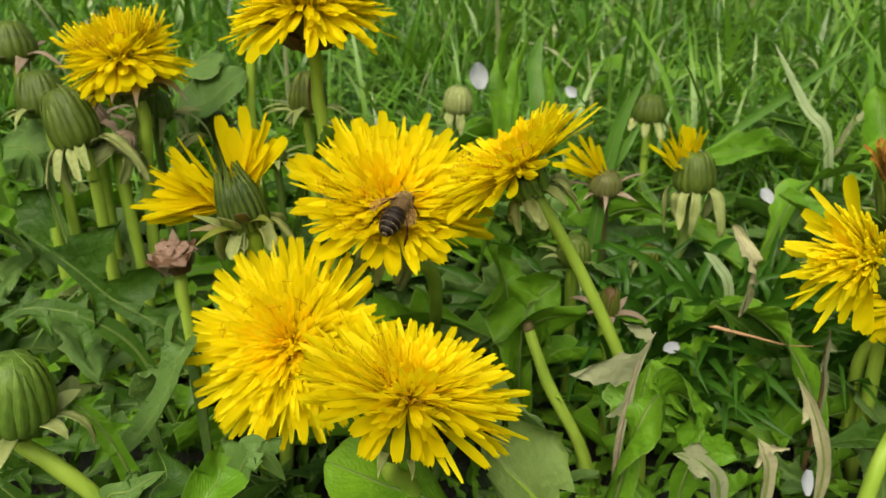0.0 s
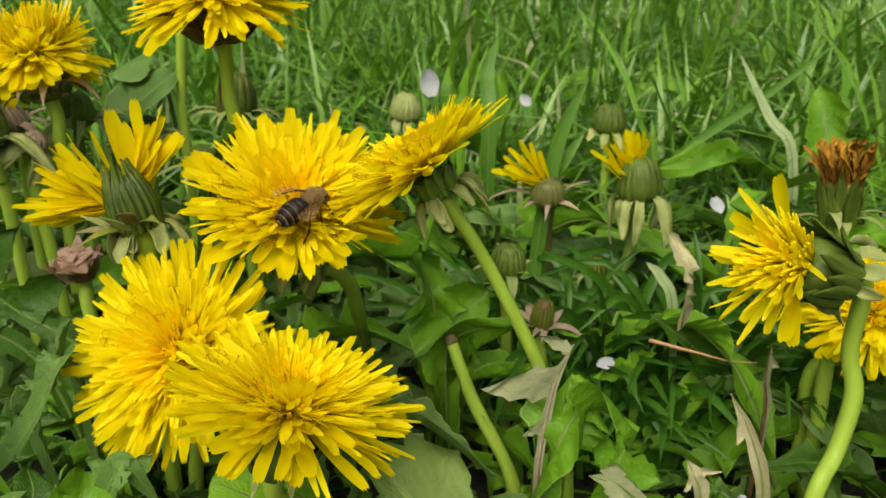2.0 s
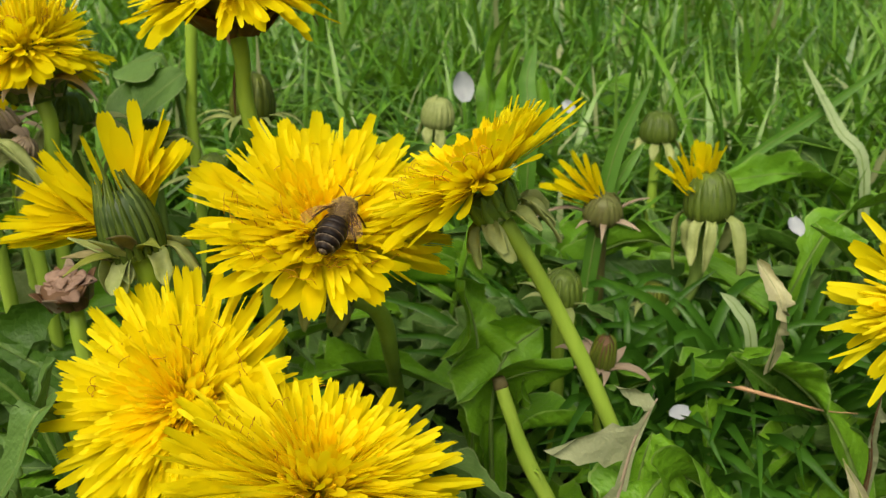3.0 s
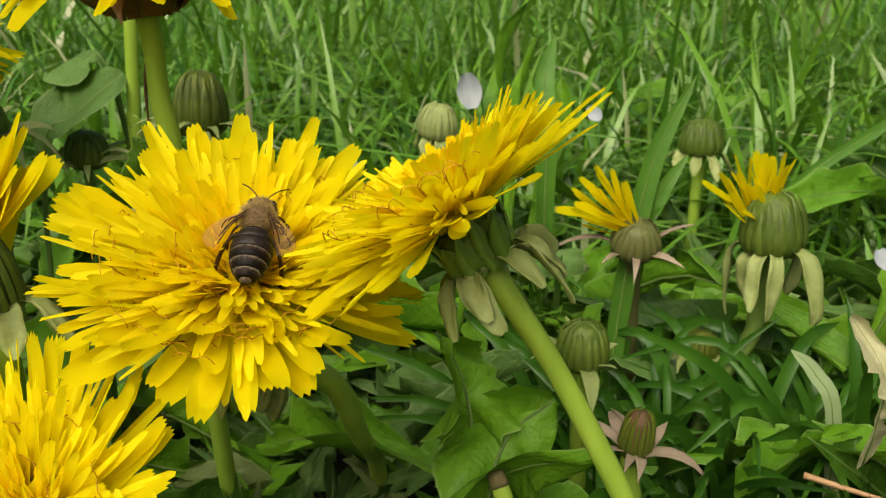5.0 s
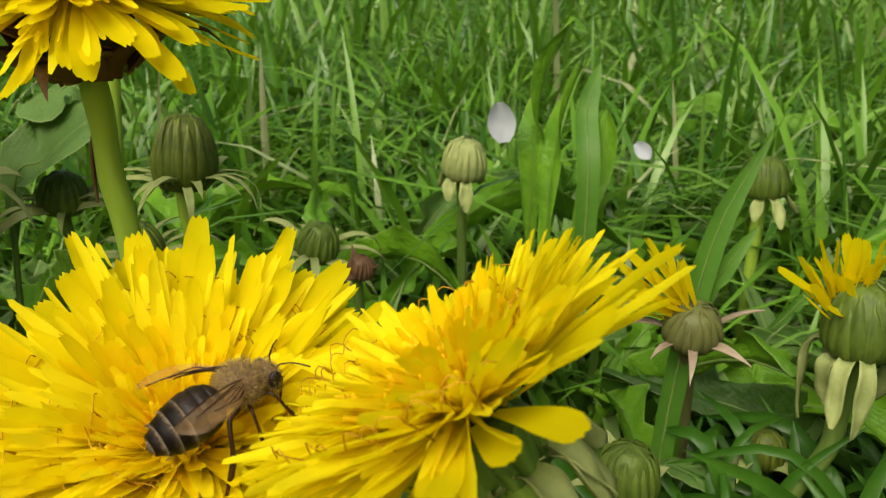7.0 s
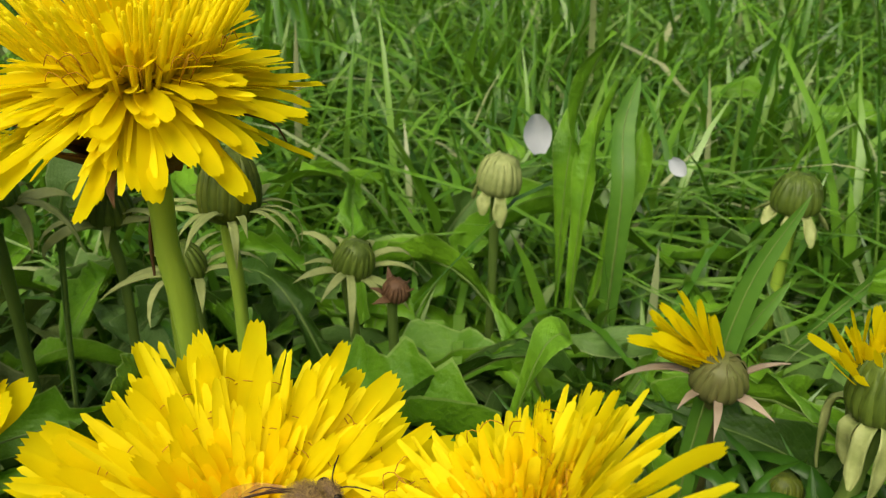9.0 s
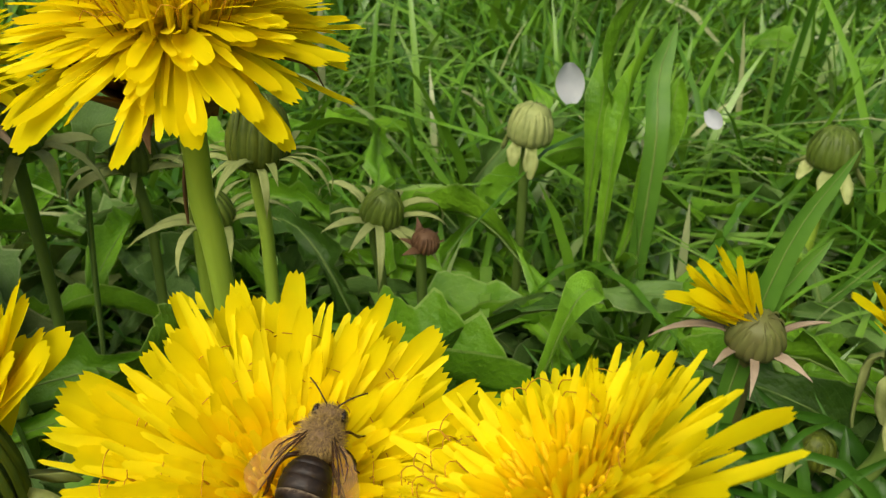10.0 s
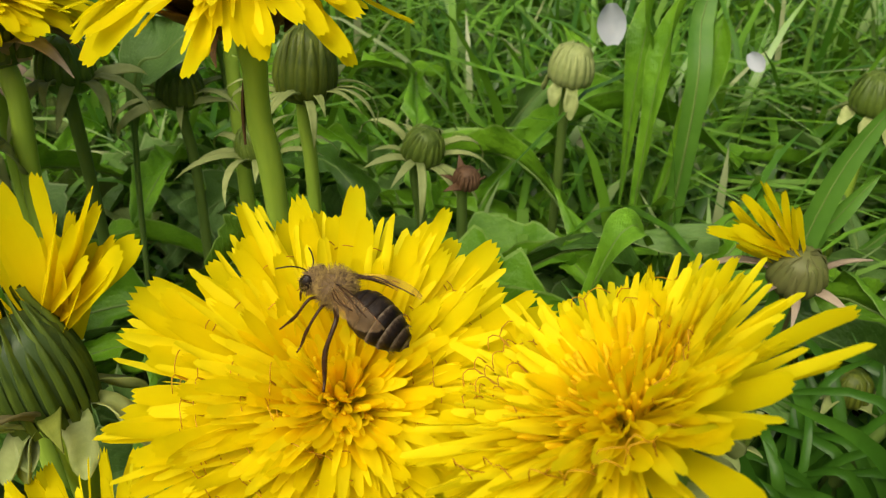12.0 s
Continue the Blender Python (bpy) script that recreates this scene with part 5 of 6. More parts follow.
near = random.Random(400)
spots = [(-0.11, 0.20), (-0.085, 0.175), (-0.045, 0.20), (-0.03, 0.175), (-0.01, 0.212), (0.072, 0.20), (0.08, 0.178), (0.10, 0.19),
         (0.13, 0.19), (0.115, 0.165), (-0.06, 0.225), (-0.02, 0.22), (-0.08, 0.25), (-0.04, 0.255), (-0.12, 0.26), (0.025, 0.225),
         (0.13, 0.225), (-0.01, 0.245), (-0.065, 0.29), (-0.1, 0.30), (0.12, 0.26), (-0.075, 0.155), (-0.05, 0.165), (-0.14, 0.23), (-0.02, 0.275), (-0.13, 0.17), (0.16, 0.21), (0.075, 0.158), (0.012, 0.176), (0.033, 0.168), (-0.008, 0.172), (0.052, 0.182)]
for i, (x, y) in enumerate(spots):
    tall = (0.055 + 0.22 * max(0, y - 0.16)) * (0.5 if -0.02 < x < 0.125 and y < 0.225 else 0.72 if x < -0.02 and y < 0.23 else 1.0)
    # front left spots get mostly the dark LEAF, with shade in its colour
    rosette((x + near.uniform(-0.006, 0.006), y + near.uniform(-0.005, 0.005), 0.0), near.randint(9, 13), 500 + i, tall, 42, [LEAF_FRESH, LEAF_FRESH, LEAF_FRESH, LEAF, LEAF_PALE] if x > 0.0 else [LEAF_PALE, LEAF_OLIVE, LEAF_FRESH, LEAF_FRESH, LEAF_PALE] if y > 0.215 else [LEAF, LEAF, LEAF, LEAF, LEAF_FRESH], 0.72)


back = random.Random(431)
for i in range(44):
    y = back.uniform(0.265, 0.50)
    x = back.uniform(-0.06 - 0.5 * y, 0.02 + 0.5 * y)
    rosette((x, y, 0.0), back.randint(6, 8), 560 + i, back.uniform(0.06, 0.095), 58, [LEAF_FRESH, LEAF_FRESH, LEAF_FRESH, LEAF_PALE, LEAF], 0.5)


# ---- small single things ----
def single(name, verts_faces, material, at, label, category, group=""):
    v, f = verts_faces
    o = Vector(at)
    ob = new(name, mesh_of(name, [Vector(q) - o for q in v], f, material))
    ob.matrix_basis = Matrix.Translation(o)
    return tagged(ob, label, category, group)


def cut_stem():
    root = thing("cut_stem", (0.0450, 0.185, -0.004), "pale green dandelion stem cut off at the top", "stem")
    stem(root, [(0.0279, 0.197, 0.0425), (0.0305, 0.195, 0.0350), (0.0338, 0.193, 0.0272), (0.0417, 0.188, 0.0123), (0.0450, 0.185, -0.004)], 0.0013, 0.0018)
    v, f = tube(smooth_line([(0.0274, 0.1972, 0.0440), (0.0281, 0.1969, 0.0420)], 3), lambda s: 0.0012 + 0.0003 * s, 12, 0.12)
    inv = PLACE[root].inverted()
    part("cut_end", mesh_of("cut_end", [inv @ q for q in v], f, BRACT_DRY), root, None, "dried brown cut end")
    v, f = tube(smooth_line([(0.0351, 0.1915, 0.0262), (0.0358, 0.190, 0.0266), (0.0362, 0.189, 0.0255)], 3), lambda s: 0.0005 * (1.1 - s), 6)
    part("torn_edge", mesh_of("torn_edge", [inv @ q for q in v], f, STEM), root)


cut_stem()
s2 = thing("bare_stem", (-0.0539, 0.278, -0.004), "pale green stem behind the tall flower", "stem")
stem(s2, [(-0.0505, 0.2760, 0.1120), (-0.0535, 0.2760, 0.0824), (-0.0539, 0.2760, 0.0720), (-0.0539, 0.278, -0.004)], 0.0015, 0.0016)
single("straw", tube(smooth_line([(0.0766, 0.210, 0.0362), (0.0830, 0.207, 0.0357), (0.0876, 0.205, 0.0354), (0.0940, 0.202, 0.0350), (0.0995, 0.199, 0.0363)], 5), lambda s: 0.0005 * (1.15 - s), 6), STRAW,
       (0.0766, 0.21, 0.036), "dry reddish brown straw lying on leaves", "straw")


def blossom_petal(at, size, normal, spin):
    verts, faces = [], []
    rows, cols = 7, 6
    m = Matrix.Translation(at) @ turned(normal, spin)
    for i in range(rows):
        s = i / (rows - 1)
        w = size * 0.36 * math.sin(math.pi * (0.08 + 0.86 * s)) ** 0.7
        for k in range(cols):
            u = 2 * k / (cols - 1) - 1
            verts.append(m @ Vector((u * w, size * (s - 0.5), 0.25 * size * (u * u * 0.5 + (s - 0.5) ** 2))))
    for i in range(rows - 1):
        for k in range(cols - 1):
            a = i * cols + k
            faces.append((a, a + 1, a + cols + 1, a + cols))
    single("blossom_petal", (verts, faces), WHITE, at, "fallen white blossom petal caught in the grass", "petal", "white petals")


for i, (p, size, nrm) in enumerate([((0.019, 0.329, 0.0765), 0.0098, (0.15, -0.95, 0.15)), ((0.0540, 0.330, 0.0700), 0.0055, (-0.4, -0.8, 0.5)), ((0.0640, 0.199, 0.0355), 0.0045, (0.1, -0.5, 0.8)),
                                    ((0.0850, 0.161, 0.0245), 0.0055, (0.5, -0.7, 0.5)), ((0.1017, 0.250, 0.0575), 0.0055, (0.0, -0.6, 0.8))]):
    blossom_petal(p, size, nrm, 0.15 + 0.8 * i)


def blade_data(points, width, fold=0.35, rows=5):
    line = smooth_line(points, rows)
    n = len(line)
    verts, faces = [], []
    for i, c in enumerate(line):
        s = i / (n - 1)
        d = (line[min(i + 1, n - 1)] - line[max(i - 1, 0)]).normalized()
        side = d.cross(Vector((0, -1, 0.35))).normalized()
        up = side.cross(d)
        w = 0.5 * width * (0.7 + 0.6 * s) * (1 - s ** 4)
        for u in (-1, 0, 1):
            verts.append(c + side * (u * w) + up * (fold * w * abs(u)))
    for i in range(n - 1):
        for k in range(2):
            a = i * 3 + k
            faces.append((a, a + 1, a + 4, a + 3))
    return verts, faces


for pts, w, mat, label in [
    ([(0.050, 0.250, 0.0), (0.0526, 0.255, 0.0425), (0.0579, 0.260, 0.0735), (0.0660, 0.263, 0.0915)], 0.0046, GRASS_WIDE, "wide bright green grass blade beside the closing flower"),
    ([(0.052, 0.258, 0.0), (0.0567, 0.260, 0.0573), (0.0602, 0.260, 0.0680), (0.0655, 0.262, 0.0758)], 0.0036, GRASS_WIDE, "short grass blade with a folded tip"),
    ([(0.152, 0.315, 0.0), (0.1486, 0.320, 0.0521), (0.1420, 0.330, 0.0645), (0.1378, 0.360, 0.0834)], 0.0042, GRASS_PALE, "pale dry grass blade bent over"),
    ([(0.085, 0.325, 0.02), (0.111, 0.330, 0.0502), (0.1398, 0.340, 0.0675), (0.1720, 0.350, 0.0892)], 0.0036, GRASS_WIDE, "long slanting grass stalk"),
    ([(0.086, 0.218, 0.0), (0.0843, 0.220, 0.0389), (0.0814, 0.224, 0.0471), (0.0780, 0.227, 0.0500)], 0.0030, GRASS_PALE, "bluish pale curved grass blade"),
    ([(0.040, 0.322, 0.0), (0.0405, 0.320, 0.0616), (0.0397, 0.330, 0.0790), (0.043, 0.34, 0.090)], 0.0060, GRASS_WIDE, "wide translucent blade in the lawn"),
]:
    blade = single("grass_blade", blade_data(pts, w), mat, pts[0], label, "grass blade", "single grass blades")
    PLACE[blade] = Matrix.Translation(pts[0])
    tv, tf = tube(smooth_line(pts, 5), lambda s, w=w: 0.07 * w * (1.05 - 0.9 * s), 5)
    part("midrib", mesh_of("midrib", [q - Vector(pts[0]) for q in tv], tf, RIB), blade)


def grass_tuft(at, count, seed, tall):
    """A tuft of narrow blades from one root, in one mesh."""
    r = random.Random(seed)
    verts, faces = [], []
    for i in range(count):
        a = r.uniform(0, 6.28)
        o = Vector((math.cos(a), math.sin(a), 0))
        foot = Vector(at) + o * r.uniform(0, 0.010)
        h, out = tall * r.uniform(0.6, 1.1), r.uniform(0.2, 0.9) * tall
        pts = [foot, foot + o * out * 0.2 + Vector((0, 0, 0.45 * h)), foot + o * out * 0.55 + Vector((0, 0, 0.8 * h)), foot + o * out + Vector((0, 0, h * r.uniform(0.6, 1.0)))]
        v, f = blade_data(pts, r.uniform(0.0016, 0.0032), 0.4, 4)
        k = len(verts)
        verts += [q - Vector(at) for q in v]
        faces += [tuple(x + k for x in q) for q in f]
    tuft = new("grass_tuft", mesh_of("grass_tuft", verts, faces, GRASS_DEEP))
    tuft.matrix_basis = Matrix.Translation(at)
    tagged(tuft, "tuft of narrow dark green grass", "grass", "grass tufts", kind="stuff")


for i, (tx, ty, th) in enumerate([(0.060, 0.226, 0.048), (0.074, 0.236, 0.052), (0.086, 0.228, 0.045), (0.068, 0.215, 0.036), (0.098, 0.238, 0.055), (0.048, 0.240, 0.050), (0.112, 0.225, 0.045), (0.082, 0.212, 0.032)]):
    grass_tuft((tx, ty, -0.004), 46, 1200 + i, th)


# ---- the lawn ----
def lawn(name, count, y0, y1, seed, power, tall, wide, label, around=False):
    """Grass over a stretch of the meadow: folded, tapering, bent blades in one mesh."""
    g = np.random.default_rng(seed)
    y = y0 + (y1 - y0) * g.random(count) ** power
    x = (g.random(count) * 2 - 1) * (0.16 + 0.62 * y)
    if around:
        # all round the spot where the flowers and the camera are
        dist, way = y, g.random(count) * 2 * np.pi
        x, y = dist * np.cos(way), 0.15 + dist * np.sin(way)
    clump = np.sin(x * 31 + 3 * np.sin(y * 17)) * np.sin(y * 27 + 2 * np.sin(x * 23))
    keep = g.random(count) < 0.75 + 0.35 * clump
    # the dandelion patch has little grass
    patch = (x > -0.12) & (x < 0.035) & (y < 0.275)
    keep &= ~(patch & (g.random(count) < 0.93))
    keep &= ~((x >= 0.035) & (y < 0.215) & (g.random(count) < 0.75))
    if around:
        keep &= (y < 0.1) | (np.abs(x) > 0.14 + 0.6 * y)
    x, y, clump = x[keep], y[keep], clump[keep]
    n = len(x)
    ramp_up = np.ones(n) if around else np.clip((y - 0.2) / 0.19, 0.25, 1.0)
    h = tall * (0.55 + 0.6 * g.random(n)) * ramp_up * (1 + 0.15 * clump)
    w = wide * (0.5 + 0.8 * g.random(n))
    a = g.random(n) * 2 * np.pi
    lean = h * (0.15 + 1.35 * g.random(n) ** 1.2)
    turn = a + g.normal(0, 0.5, n)
    rows = 6
    s = np.linspace(0, 1, rows)
    bend = s[None] ** 1.9
    px = x[:, None] + lean[:, None] * np.cos(a)[:, None] * bend
    py = y[:, None] + lean[:, None] * np.sin(a)[:, None] * bend
    sag = (lean / h)[:, None] * 0.45 * h[:, None] * s[None] ** 3
    pz = h[:, None] * s[None] - sag - 0.004
    ww = 0.5 * w[:, None] * (0.65 + 0.9 * s[None]) * (1 - s[None] ** 3)
    sx, sy = -np.sin(turn)[:, None], np.cos(turn)[:, None]
    v = np.empty((n, rows, 3, 3))
    for k, u in enumerate((-1, 0, 1)):
        v[:, :, k, 0] = px + u * ww * sx + abs(u) * 0.3 * ww * np.cos(turn)[:, None]
        v[:, :, k, 1] = py + u * ww * sy + abs(u) * 0.3 * ww * np.sin(turn)[:, None]
        v[:, :, k, 2] = pz + abs(u) * 0.25 * ww
    cell = np.array([[i * 3 + k, i * 3 + k + 1, i * 3 + k + 4, i * 3 + k + 3] for i in range(rows - 1) for k in range(2)])
    f = (np.arange(n)[:, None, None] * rows * 3 + cell[None]).reshape(-1, 4)
    me = bpy.data.meshes.new(name)
    me.vertices.add(n * rows * 3)
    me.vertices.foreach_set("co", v.ravel())
    me.loops.add(f.size)
    me.loops.foreach_set("vertex_index", f.ravel().astype(np.int32))
    me.polygons.add(len(f))
    me.polygons.foreach_set("loop_start", np.arange(0, f.size, 4, dtype=np.int32))
    me.polygons.foreach_set("use_smooth", np.ones(len(f), dtype=bool))
    me.update(calc_edges=True)
    me.materials.append(GRASS)
    tagged(new(name, me), label, "grass", kind="stuff")


lawn("grass", 15000, 0.19, 0.60, 11, 0.9, 0.085, 0.0031, "green meadow grass with some pale dry blades")
lawn("grass", 1500, 0.26, 0.75, 13, 0.9, 0.115, 0.0026, "long arching grass blades")
lawn("grass", 22000, 0.55, 2.4, 12, 1.2, 0.095, 0.0046, "green meadow grass further back")
lawn("grass", 26000, 0.32, 2.4, 14, 0.9, 0.07, 0.006, "green meadow grass round the flowers", True)


# ---- the honeybee ----
def ball(rx, ry, rz, segs=18, rings=12):
    verts, faces = [], []
    for i in range(rings + 1):
        p = math.pi * i / rings
        for k in range(segs):
            a = 2 * math.pi * k / segs
            verts.append((rx * math.cos(p), ry * math.sin(p) * math.cos(a), rz * math.sin(p) * math.sin(a)))
    for i in range(rings):
        for k in range(segs):
            k2 = (k + 1) % segs
            faces.append((i * segs + k, (i + 1) * segs + k, (i + 1) * segs + k2, i * segs + k2))
    return verts, faces


def fur_mesh(count, centre, radii, length, seed, keep=lambda d: True):
    """Many fine hairs on an egg-shaped body, in one mesh."""
    r = random.Random(seed)
    verts, faces = [], []
    while count:
        d = Vector((r.gauss(0, 1), r.gauss(0, 1), r.gauss(0, 1))).normalized()
        if not keep(d):
            continue
        count -= 1
        p = Vector(centre) + Vector((d.x * radii[0], d.y * radii[1], d.z * radii[2]))
        way = (d + Vector((r.gauss(0, 0.3) - 0.25, r.gauss(0, 0.3), r.gauss(0, 0.3)))).normalized()
        side = way.orthogonal().normalized() * 0.00003
        o = len(verts)
        tip = p + way * length * r.uniform(0.6, 1.2)
        verts += [p - side, p + side, p + way.cross(side).normalized() * 0.00004, tip]
        faces += [(o, o + 1, o + 3), (o + 1, o + 2, o + 3), (o + 2, o, o + 3)]
    return mesh_of("fur", verts, faces, FUR)


def honeybee():
    bee = thing("honeybee", (0, 0, 0), "brown and black striped honeybee feeding on a dandelion", "bee")
    at = lambda x, y, z, ry=0.0: pose(x, y, z, 0, ry, 0)
    # abdomen: overlapping rings, each with a soft downy front edge
    radii = [(0.0, 0.0013), (0.0008, 0.0021), (0.0020, 0.00248), (0.0034, 0.0025), (0.0047, 0.00228), (0.0059, 0.00178), (0.0068, 0.0011), (0.0074, 0.0001)]
    abdomen = part("abdomen", mesh_of("abdomen", *ball(0.0030, 0.0019, 0.0017), CHITIN), bee, at(-0.0036, 0, -0.0002, -7))
    for i in range(7):
        (x0, r0), (x1, r1) = radii[i], radii[i + 1]
        end = (r1 * 1.02, x1 - x0 + 0.0002) if i < 6 else (0.0001, x1 - x0)
        prof = [(r0 * 0.985, 0.0)] + [((r0 + (r1 - r0) * q) * (1 + 0.05 * math.sin(math.pi * q)) * (1 + 0.02 * q), q * (x1 - x0)) for q in (0.2, 0.4, 0.6, 0.8)] + [end, (end[0] * 0.93, end[1] + 0.00005)]
        v, f = lathe(prof, 28)
        v = [Vector((-z, x, 0.9 * y)) for x, y, z in v]
        ring = part("segment", mesh_of("segment", v, f, SEGMENT if i > 2 else CHITIN), abdomen, at(-0.0004 - x0, 0, 0.0002 - 0.10 * x0))
        if 2 < i < 6:
            r = random.Random(40 + i)
            hv, hf = [], []
            for k in range(70):
                a = r.uniform(0, 6.28)
                q = r0 * 1.0
                p = Vector((-r.uniform(0, 0.0003), q * math.cos(a), 0.9 * q * math.sin(a)))
                o = Vector((0, math.cos(a), math.sin(a)))
                tip = p + (o * 0.35 + Vector((-1, 0, 0))) * r.uniform(0.0003, 0.0006)
                w = Vector((0, -math.sin(a), math.cos(a))) * 0.00002
                hv += [p - w, p + w, p + o * 0.00003, tip]
                b = 4 * k
                hf += [(b, b + 1, b + 3), (b + 1, b + 2, b + 3), (b + 2, b, b + 3)]
            part("hair_band", mesh_of("hair_band", hv, hf, BAND), abdomen, PLACE[ring], "soft greyish band of fine hairs")
    part("fur", fur_mesh(160, (-0.0002, 0, 0.0001), (0.0034, 0.0023, 0.0021), 0.0005, 8, lambda d: d.x > 0.2), abdomen)
    thorax = part("thorax", mesh_of("thorax", *ball(0.0021, 0.0021, 0.0019), THORAX), bee, at(0.0018, 0, 0.0004))
    part("fur", fur_mesh(1900, (0, 0, 0), (0.0021, 0.0021, 0.0019), 0.0008, 5), thorax)
    part("waist", mesh_of("waist", *ball(0.0008, 0.0007, 0.0007, 10, 6), CHITIN), bee, at(-0.0002, 0, 0.0))
    head = part("head", mesh_of("head", *ball(0.00115, 0.0017, 0.00155), THORAX), bee, at(0.0044, 0, -0.0004))
    part("fur", fur_mesh(700, (0, 0, 0), (0.00115, 0.0017, 0.00155), 0.0005, 6), head)
    for s in (-1, 1):
        part("eye", mesh_of("eye", *ball(0.00075, 0.00045, 0.0011, 12, 8), EYE), head, at(0.0046, 0.0014 * s, -0.0003))
        line = smooth_line([Vector((0.0009, 0.0004 * s, 0.0004)), Vector((0.0012, 0.0009 * s, 0.0011)), Vector((0.0022, 0.0019 * s, 0.0012)), Vector((0.0032, 0.0030 * s, 0.0007))], 4)
        part("antenna", mesh_of("antenna", *tube(line, 0.00008, 6), CHITIN), head)
    part("tongue", mesh_of("tongue", *tube(smooth_line([Vector((0.0006, 0, -0.0012)), Vector((0.0009, 0, -0.0024)), Vector((0.0006, 0, -0.0034))], 3), lambda q: 0.00022 * (1.1 - 0.7 * q), 6), LEGS), head)

    def wing(length, width, name, m):
        rows, cols = 12, 5
        verts, faces = [], []
        for i in range(rows):
            q = i / (rows - 1)
            w = width * (0.16 + 0.84 * math.sin(math.pi * min(1, 0.05 + q * 0.62)) ** 1.1) * (1 - max(0, q - 0.8) ** 2 * 16)
            for k in range(cols):
                u = k / (cols - 1)
                verts.append((-length * q, u * w - 0.15 * width * q, 0.0005 * math.sin(2.5 * q) + 0.0002 * math.sin(6 * u + 4 * q)))
        for i in range(rows - 1):
            for k in range(cols - 1):
                a = i * cols + k
                faces.append((a, a + cols, a + cols + 1, a + 1))
        w = part(name, mesh_of(name, verts, faces, WING), bee, m)
        w.visible_shadow = True
        for k, path in enumerate([(0.0, 0.0), (0.35, 0.3), (0.7, 0.55)]):
            pts = [Vector(verts[min(i, rows - 1) * cols + min(cols - 1, round(path[0] * 4 + (path[1] - path[0]) * 4 * i / rows))]) + Vector((0, 0, 0.00006)) for i in range(0, rows - k * 2, 2)]
            part("vein", mesh_of("vein", *tube(smooth_line(pts, 2), 0.00007, 4), LEGS), w)
    for s in (-1, 1):
        flip = Matrix.Diagonal((1, s, 1, 1))
        spread = 22 if s > 0 else 19
        for length, width, extra, name in ((0.0080, 0.0026, 0, "forewing"), (0.0055, 0.0018, 9, "hindwing")):
            m = pose(0.0016, 0.0011 * s, 0.0017 - 0.00006 * extra, 0, 6, 0) @ Matrix.Rotation(radians(-s * (spread + extra)), 4, "Z") @ Matrix.Rotation(radians(-14 * s), 4, "X")
            wing(length, width * s, name, m)
    legs = []
    for s in (-1, 1):
        for x, reach, back, drop in ((0.0028, 0.0022, 0.0018, 0.0040), (0.0016, 0.0027, -0.0006, 0.0048), (0.0006, 0.0028, -0.0040, 0.0062)):
            a = Vector((0, 0.0, 0))
            pts = [a, Vector((back * 0.35, reach * 0.55 * s, 0.0002)), Vector((back * 0.6, reach * 0.95 * s, -drop * 0.45)), Vector((back * 0.95, reach * 1.05 * s, -drop * 0.85)), Vector((back * 1.15, reach * 1.25 * s, -drop))]
            fat = 0.00030 if back < -0.002 else 0.00019
            v, f = tube(smooth_line(pts, 4), lambda q, fat=fat: fat * (1 - 0.55 * q) * (1 + 0.5 * math.sin(math.pi * min(1, max(0, (q - 0.42) / 0.35)))), 8)
            legs.append(part("leg", mesh_of("leg", v, f, LEGS), bee, at(x, 0.0011 * s, -0.0011)))
    # the whole insect is about 11.5 mm long
    for ob in bee.children_recursive:
        ob.data.transform(Matrix.Scale(0.92, 4))
        ob.matrix_basis.translation *= 0.92
    return bee, legs


bee, bee_legs = honeybee()


def bee_pose(head, tail, up):
    h, t = Vector(head), Vector(tail)
    fx = (h - t).normalized()
    fz = Vector(up)
    fz = (fz - fx * fz.dot(fx)).normalized()
    fy = fz.cross(fx)
    m = Matrix((fx, fy, fz)).transposed().to_4x4()
    m.translation = (h + t) * 0.5 + fx * 0.0007 + fz * 0.0010
    return m


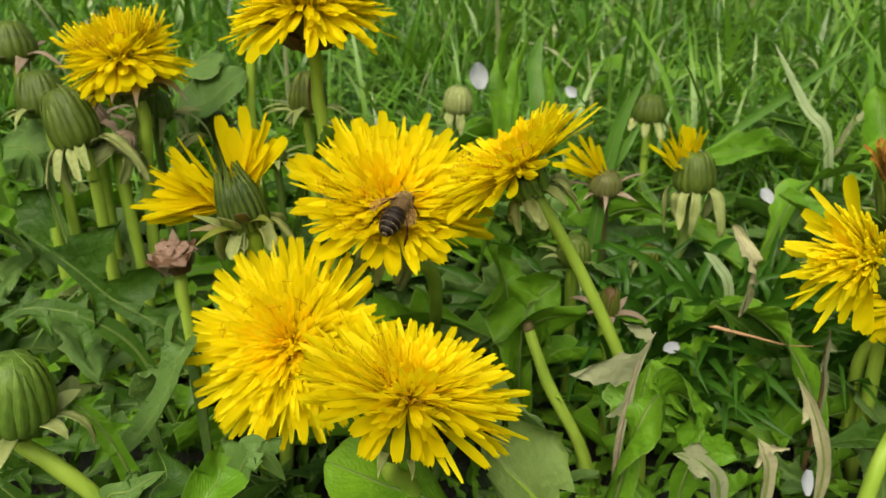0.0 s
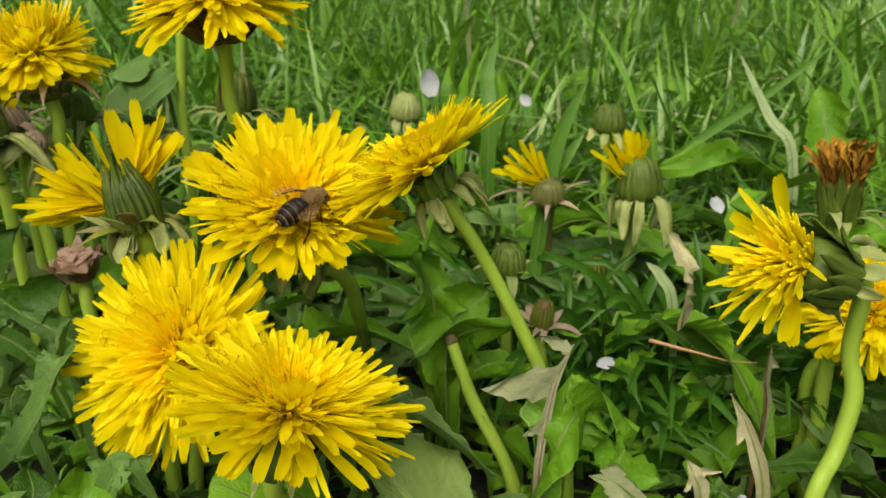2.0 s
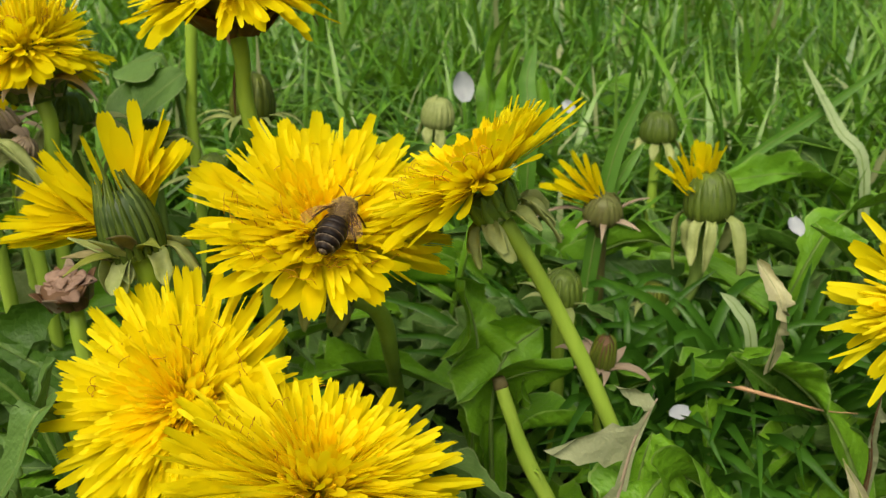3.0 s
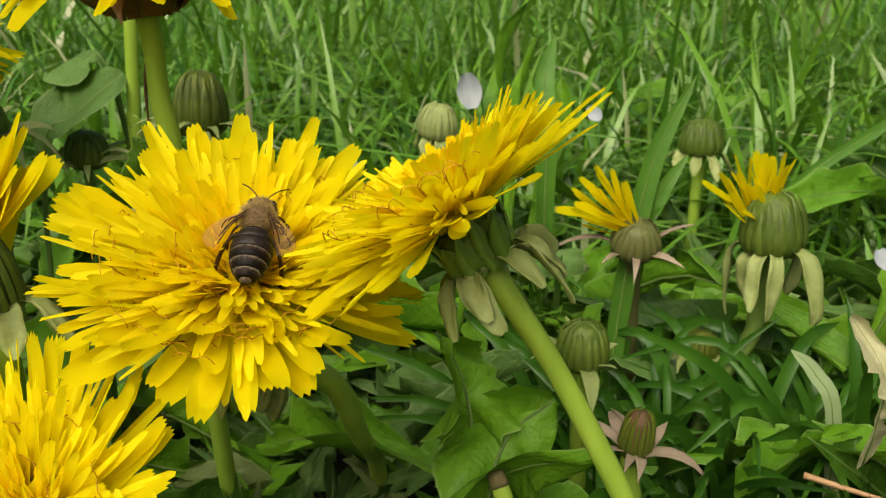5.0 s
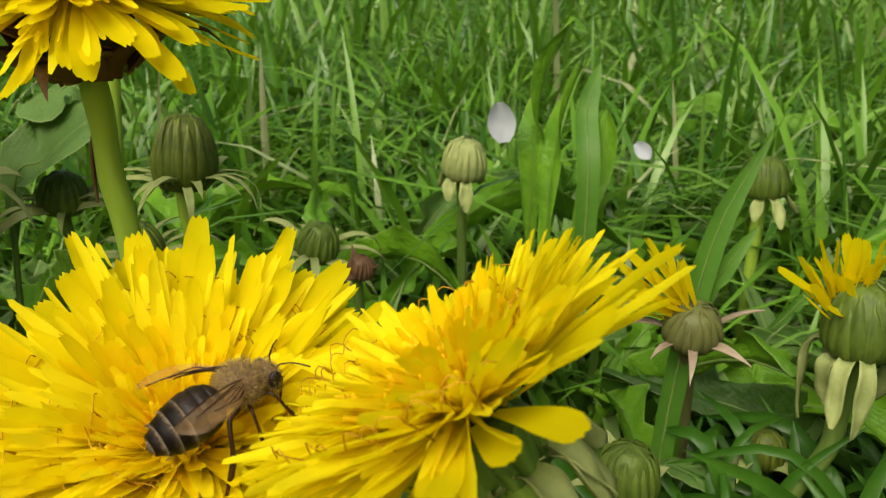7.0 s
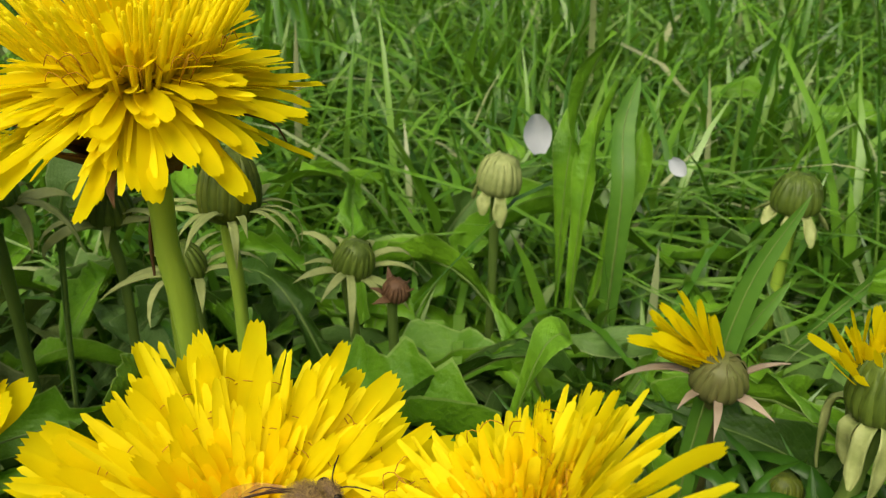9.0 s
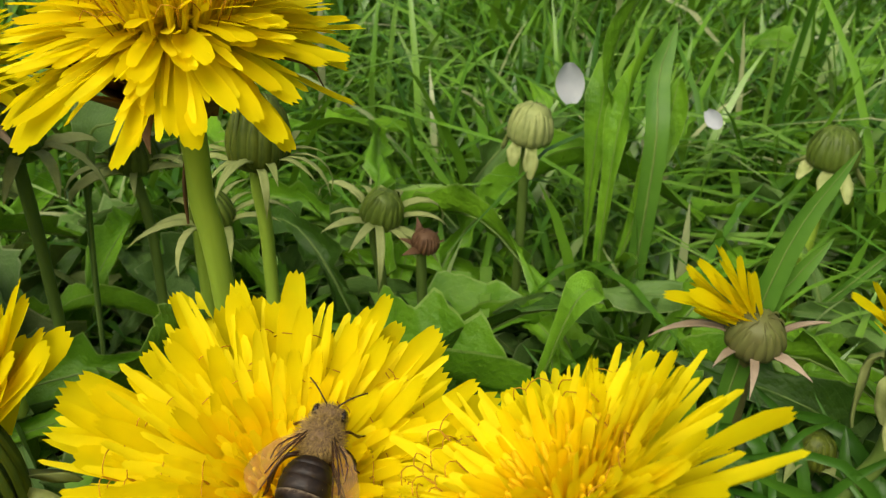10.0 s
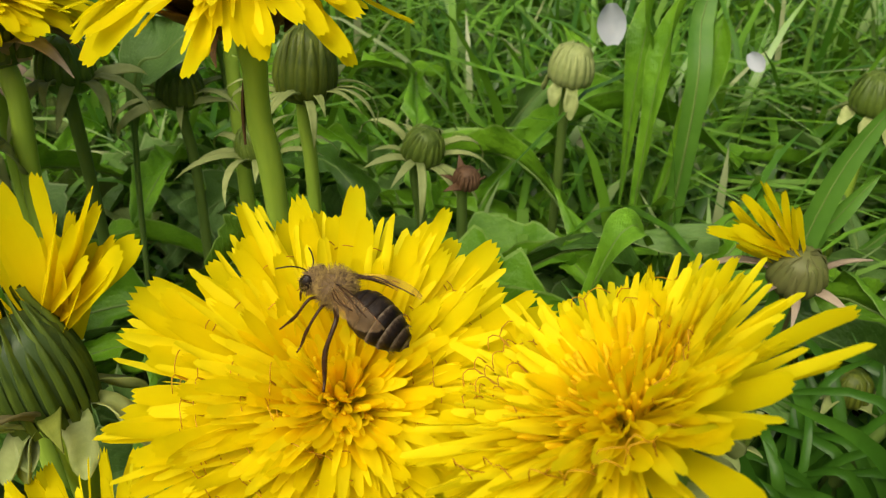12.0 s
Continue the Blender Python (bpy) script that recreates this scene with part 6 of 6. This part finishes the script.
BEE_WAY = [
    (0, (0.0000, 0.1776, 0.0836), (-0.0043, 0.1673, 0.0791), (0.17, -0.45, 0.87)),
    (0.5, (0.0006, 0.1781, 0.0838), (-0.0045, 0.1680, 0.0796), (0.17, -0.45, 0.87)),
    (1, (0.0024, 0.1776, 0.0832), (-0.0053, 0.1689, 0.0802), (0.17, -0.45, 0.87)),
    (1.5, (0.0035, 0.1771, 0.0827), (-0.0051, 0.1691, 0.0802), (0.17, -0.45, 0.87)),
    (2, (0.0034, 0.1788, 0.0836), (-0.0041, 0.1700, 0.0805), (0.17, -0.45, 0.87)),
    (2.5, (0.0001, 0.1795, 0.0846), (0.0021, 0.1692, 0.0789), (0.17, -0.45, 0.87)),
    (3, (0.0016, 0.1809, 0.0850), (-0.0014, 0.1703, 0.0802), (0.17, -0.45, 0.87)),
    (3.2, (0.0028, 0.1814, 0.0851), (-0.0017, 0.1712, 0.0806), (0.17, -0.45, 0.87)),
    (5, (-0.0004, 0.1858, 0.0880), (-0.0001, 0.1752, 0.0824), (0.17, -0.45, 0.87)),
    (5.5, (-0.0030, 0.1866, 0.0889), (0.0007, 0.1767, 0.0830), (0.17, -0.45, 0.87)),
    (6, (0.0027, 0.1877, 0.0883), (-0.0009, 0.1773, 0.0837), (-0.05, -0.15, 0.98)),
    (6.5, (0.0044, 0.1848, 0.0881), (-0.0004, 0.1747, 0.0838), (-0.05, -0.15, 0.98)),
    (7, (0.0061, 0.1843, 0.0875), (-0.0020, 0.1759, 0.0847), (-0.05, -0.15, 0.98)),
    (7.5, (0.0062, 0.1845, 0.0876), (-0.0027, 0.1767, 0.0853), (-0.05, -0.15, 0.98)),
    (9.5, (0.0062, 0.1856, 0.0882), (-0.0012, 0.1768, 0.0851), (-0.05, -0.2, 0.98)),
    (10, (0.0010, 0.1873, 0.0900), (0.0001, 0.1766, 0.0847), (0.17, -0.45, 0.87)),
    (10.5, (0.0005, 0.1875, 0.0903), (0.0028, 0.1772, 0.0845), (0.17, -0.45, 0.87)),
    (11, (-0.0040, 0.1888, 0.0918), (0.0024, 0.1803, 0.0862), (0.17, -0.45, 0.87)),
    (11.5, (-0.0059, 0.1861, 0.0908), (0.0040, 0.1810, 0.0862), (0.1, 0.1, 0.98)),
    (12, (-0.0084, 0.1879, 0.0922), (0.0023, 0.1844, 0.0883), (0.1, 0.1, 0.98)),
]


def motions():
    walk(bee, [(t, bee_pose(h, b, up)) for t, h, b, up in BEE_WAY])
    # the legs tread as it moves on the florets
    step = random.Random(90)
    for i, leg in enumerate(bee_legs):
        rest = leg.matrix_basis.copy()
        rows = []
        for k in range(25):
            swing = 12 * math.sin(k * 1.9 + i * 2.1) + step.uniform(-5, 5)
            rows.append((k * 0.5, rest @ pose(0, 0, 0, step.uniform(-6, 6), 0, swing)))
        walk(leg, rows)


motions()
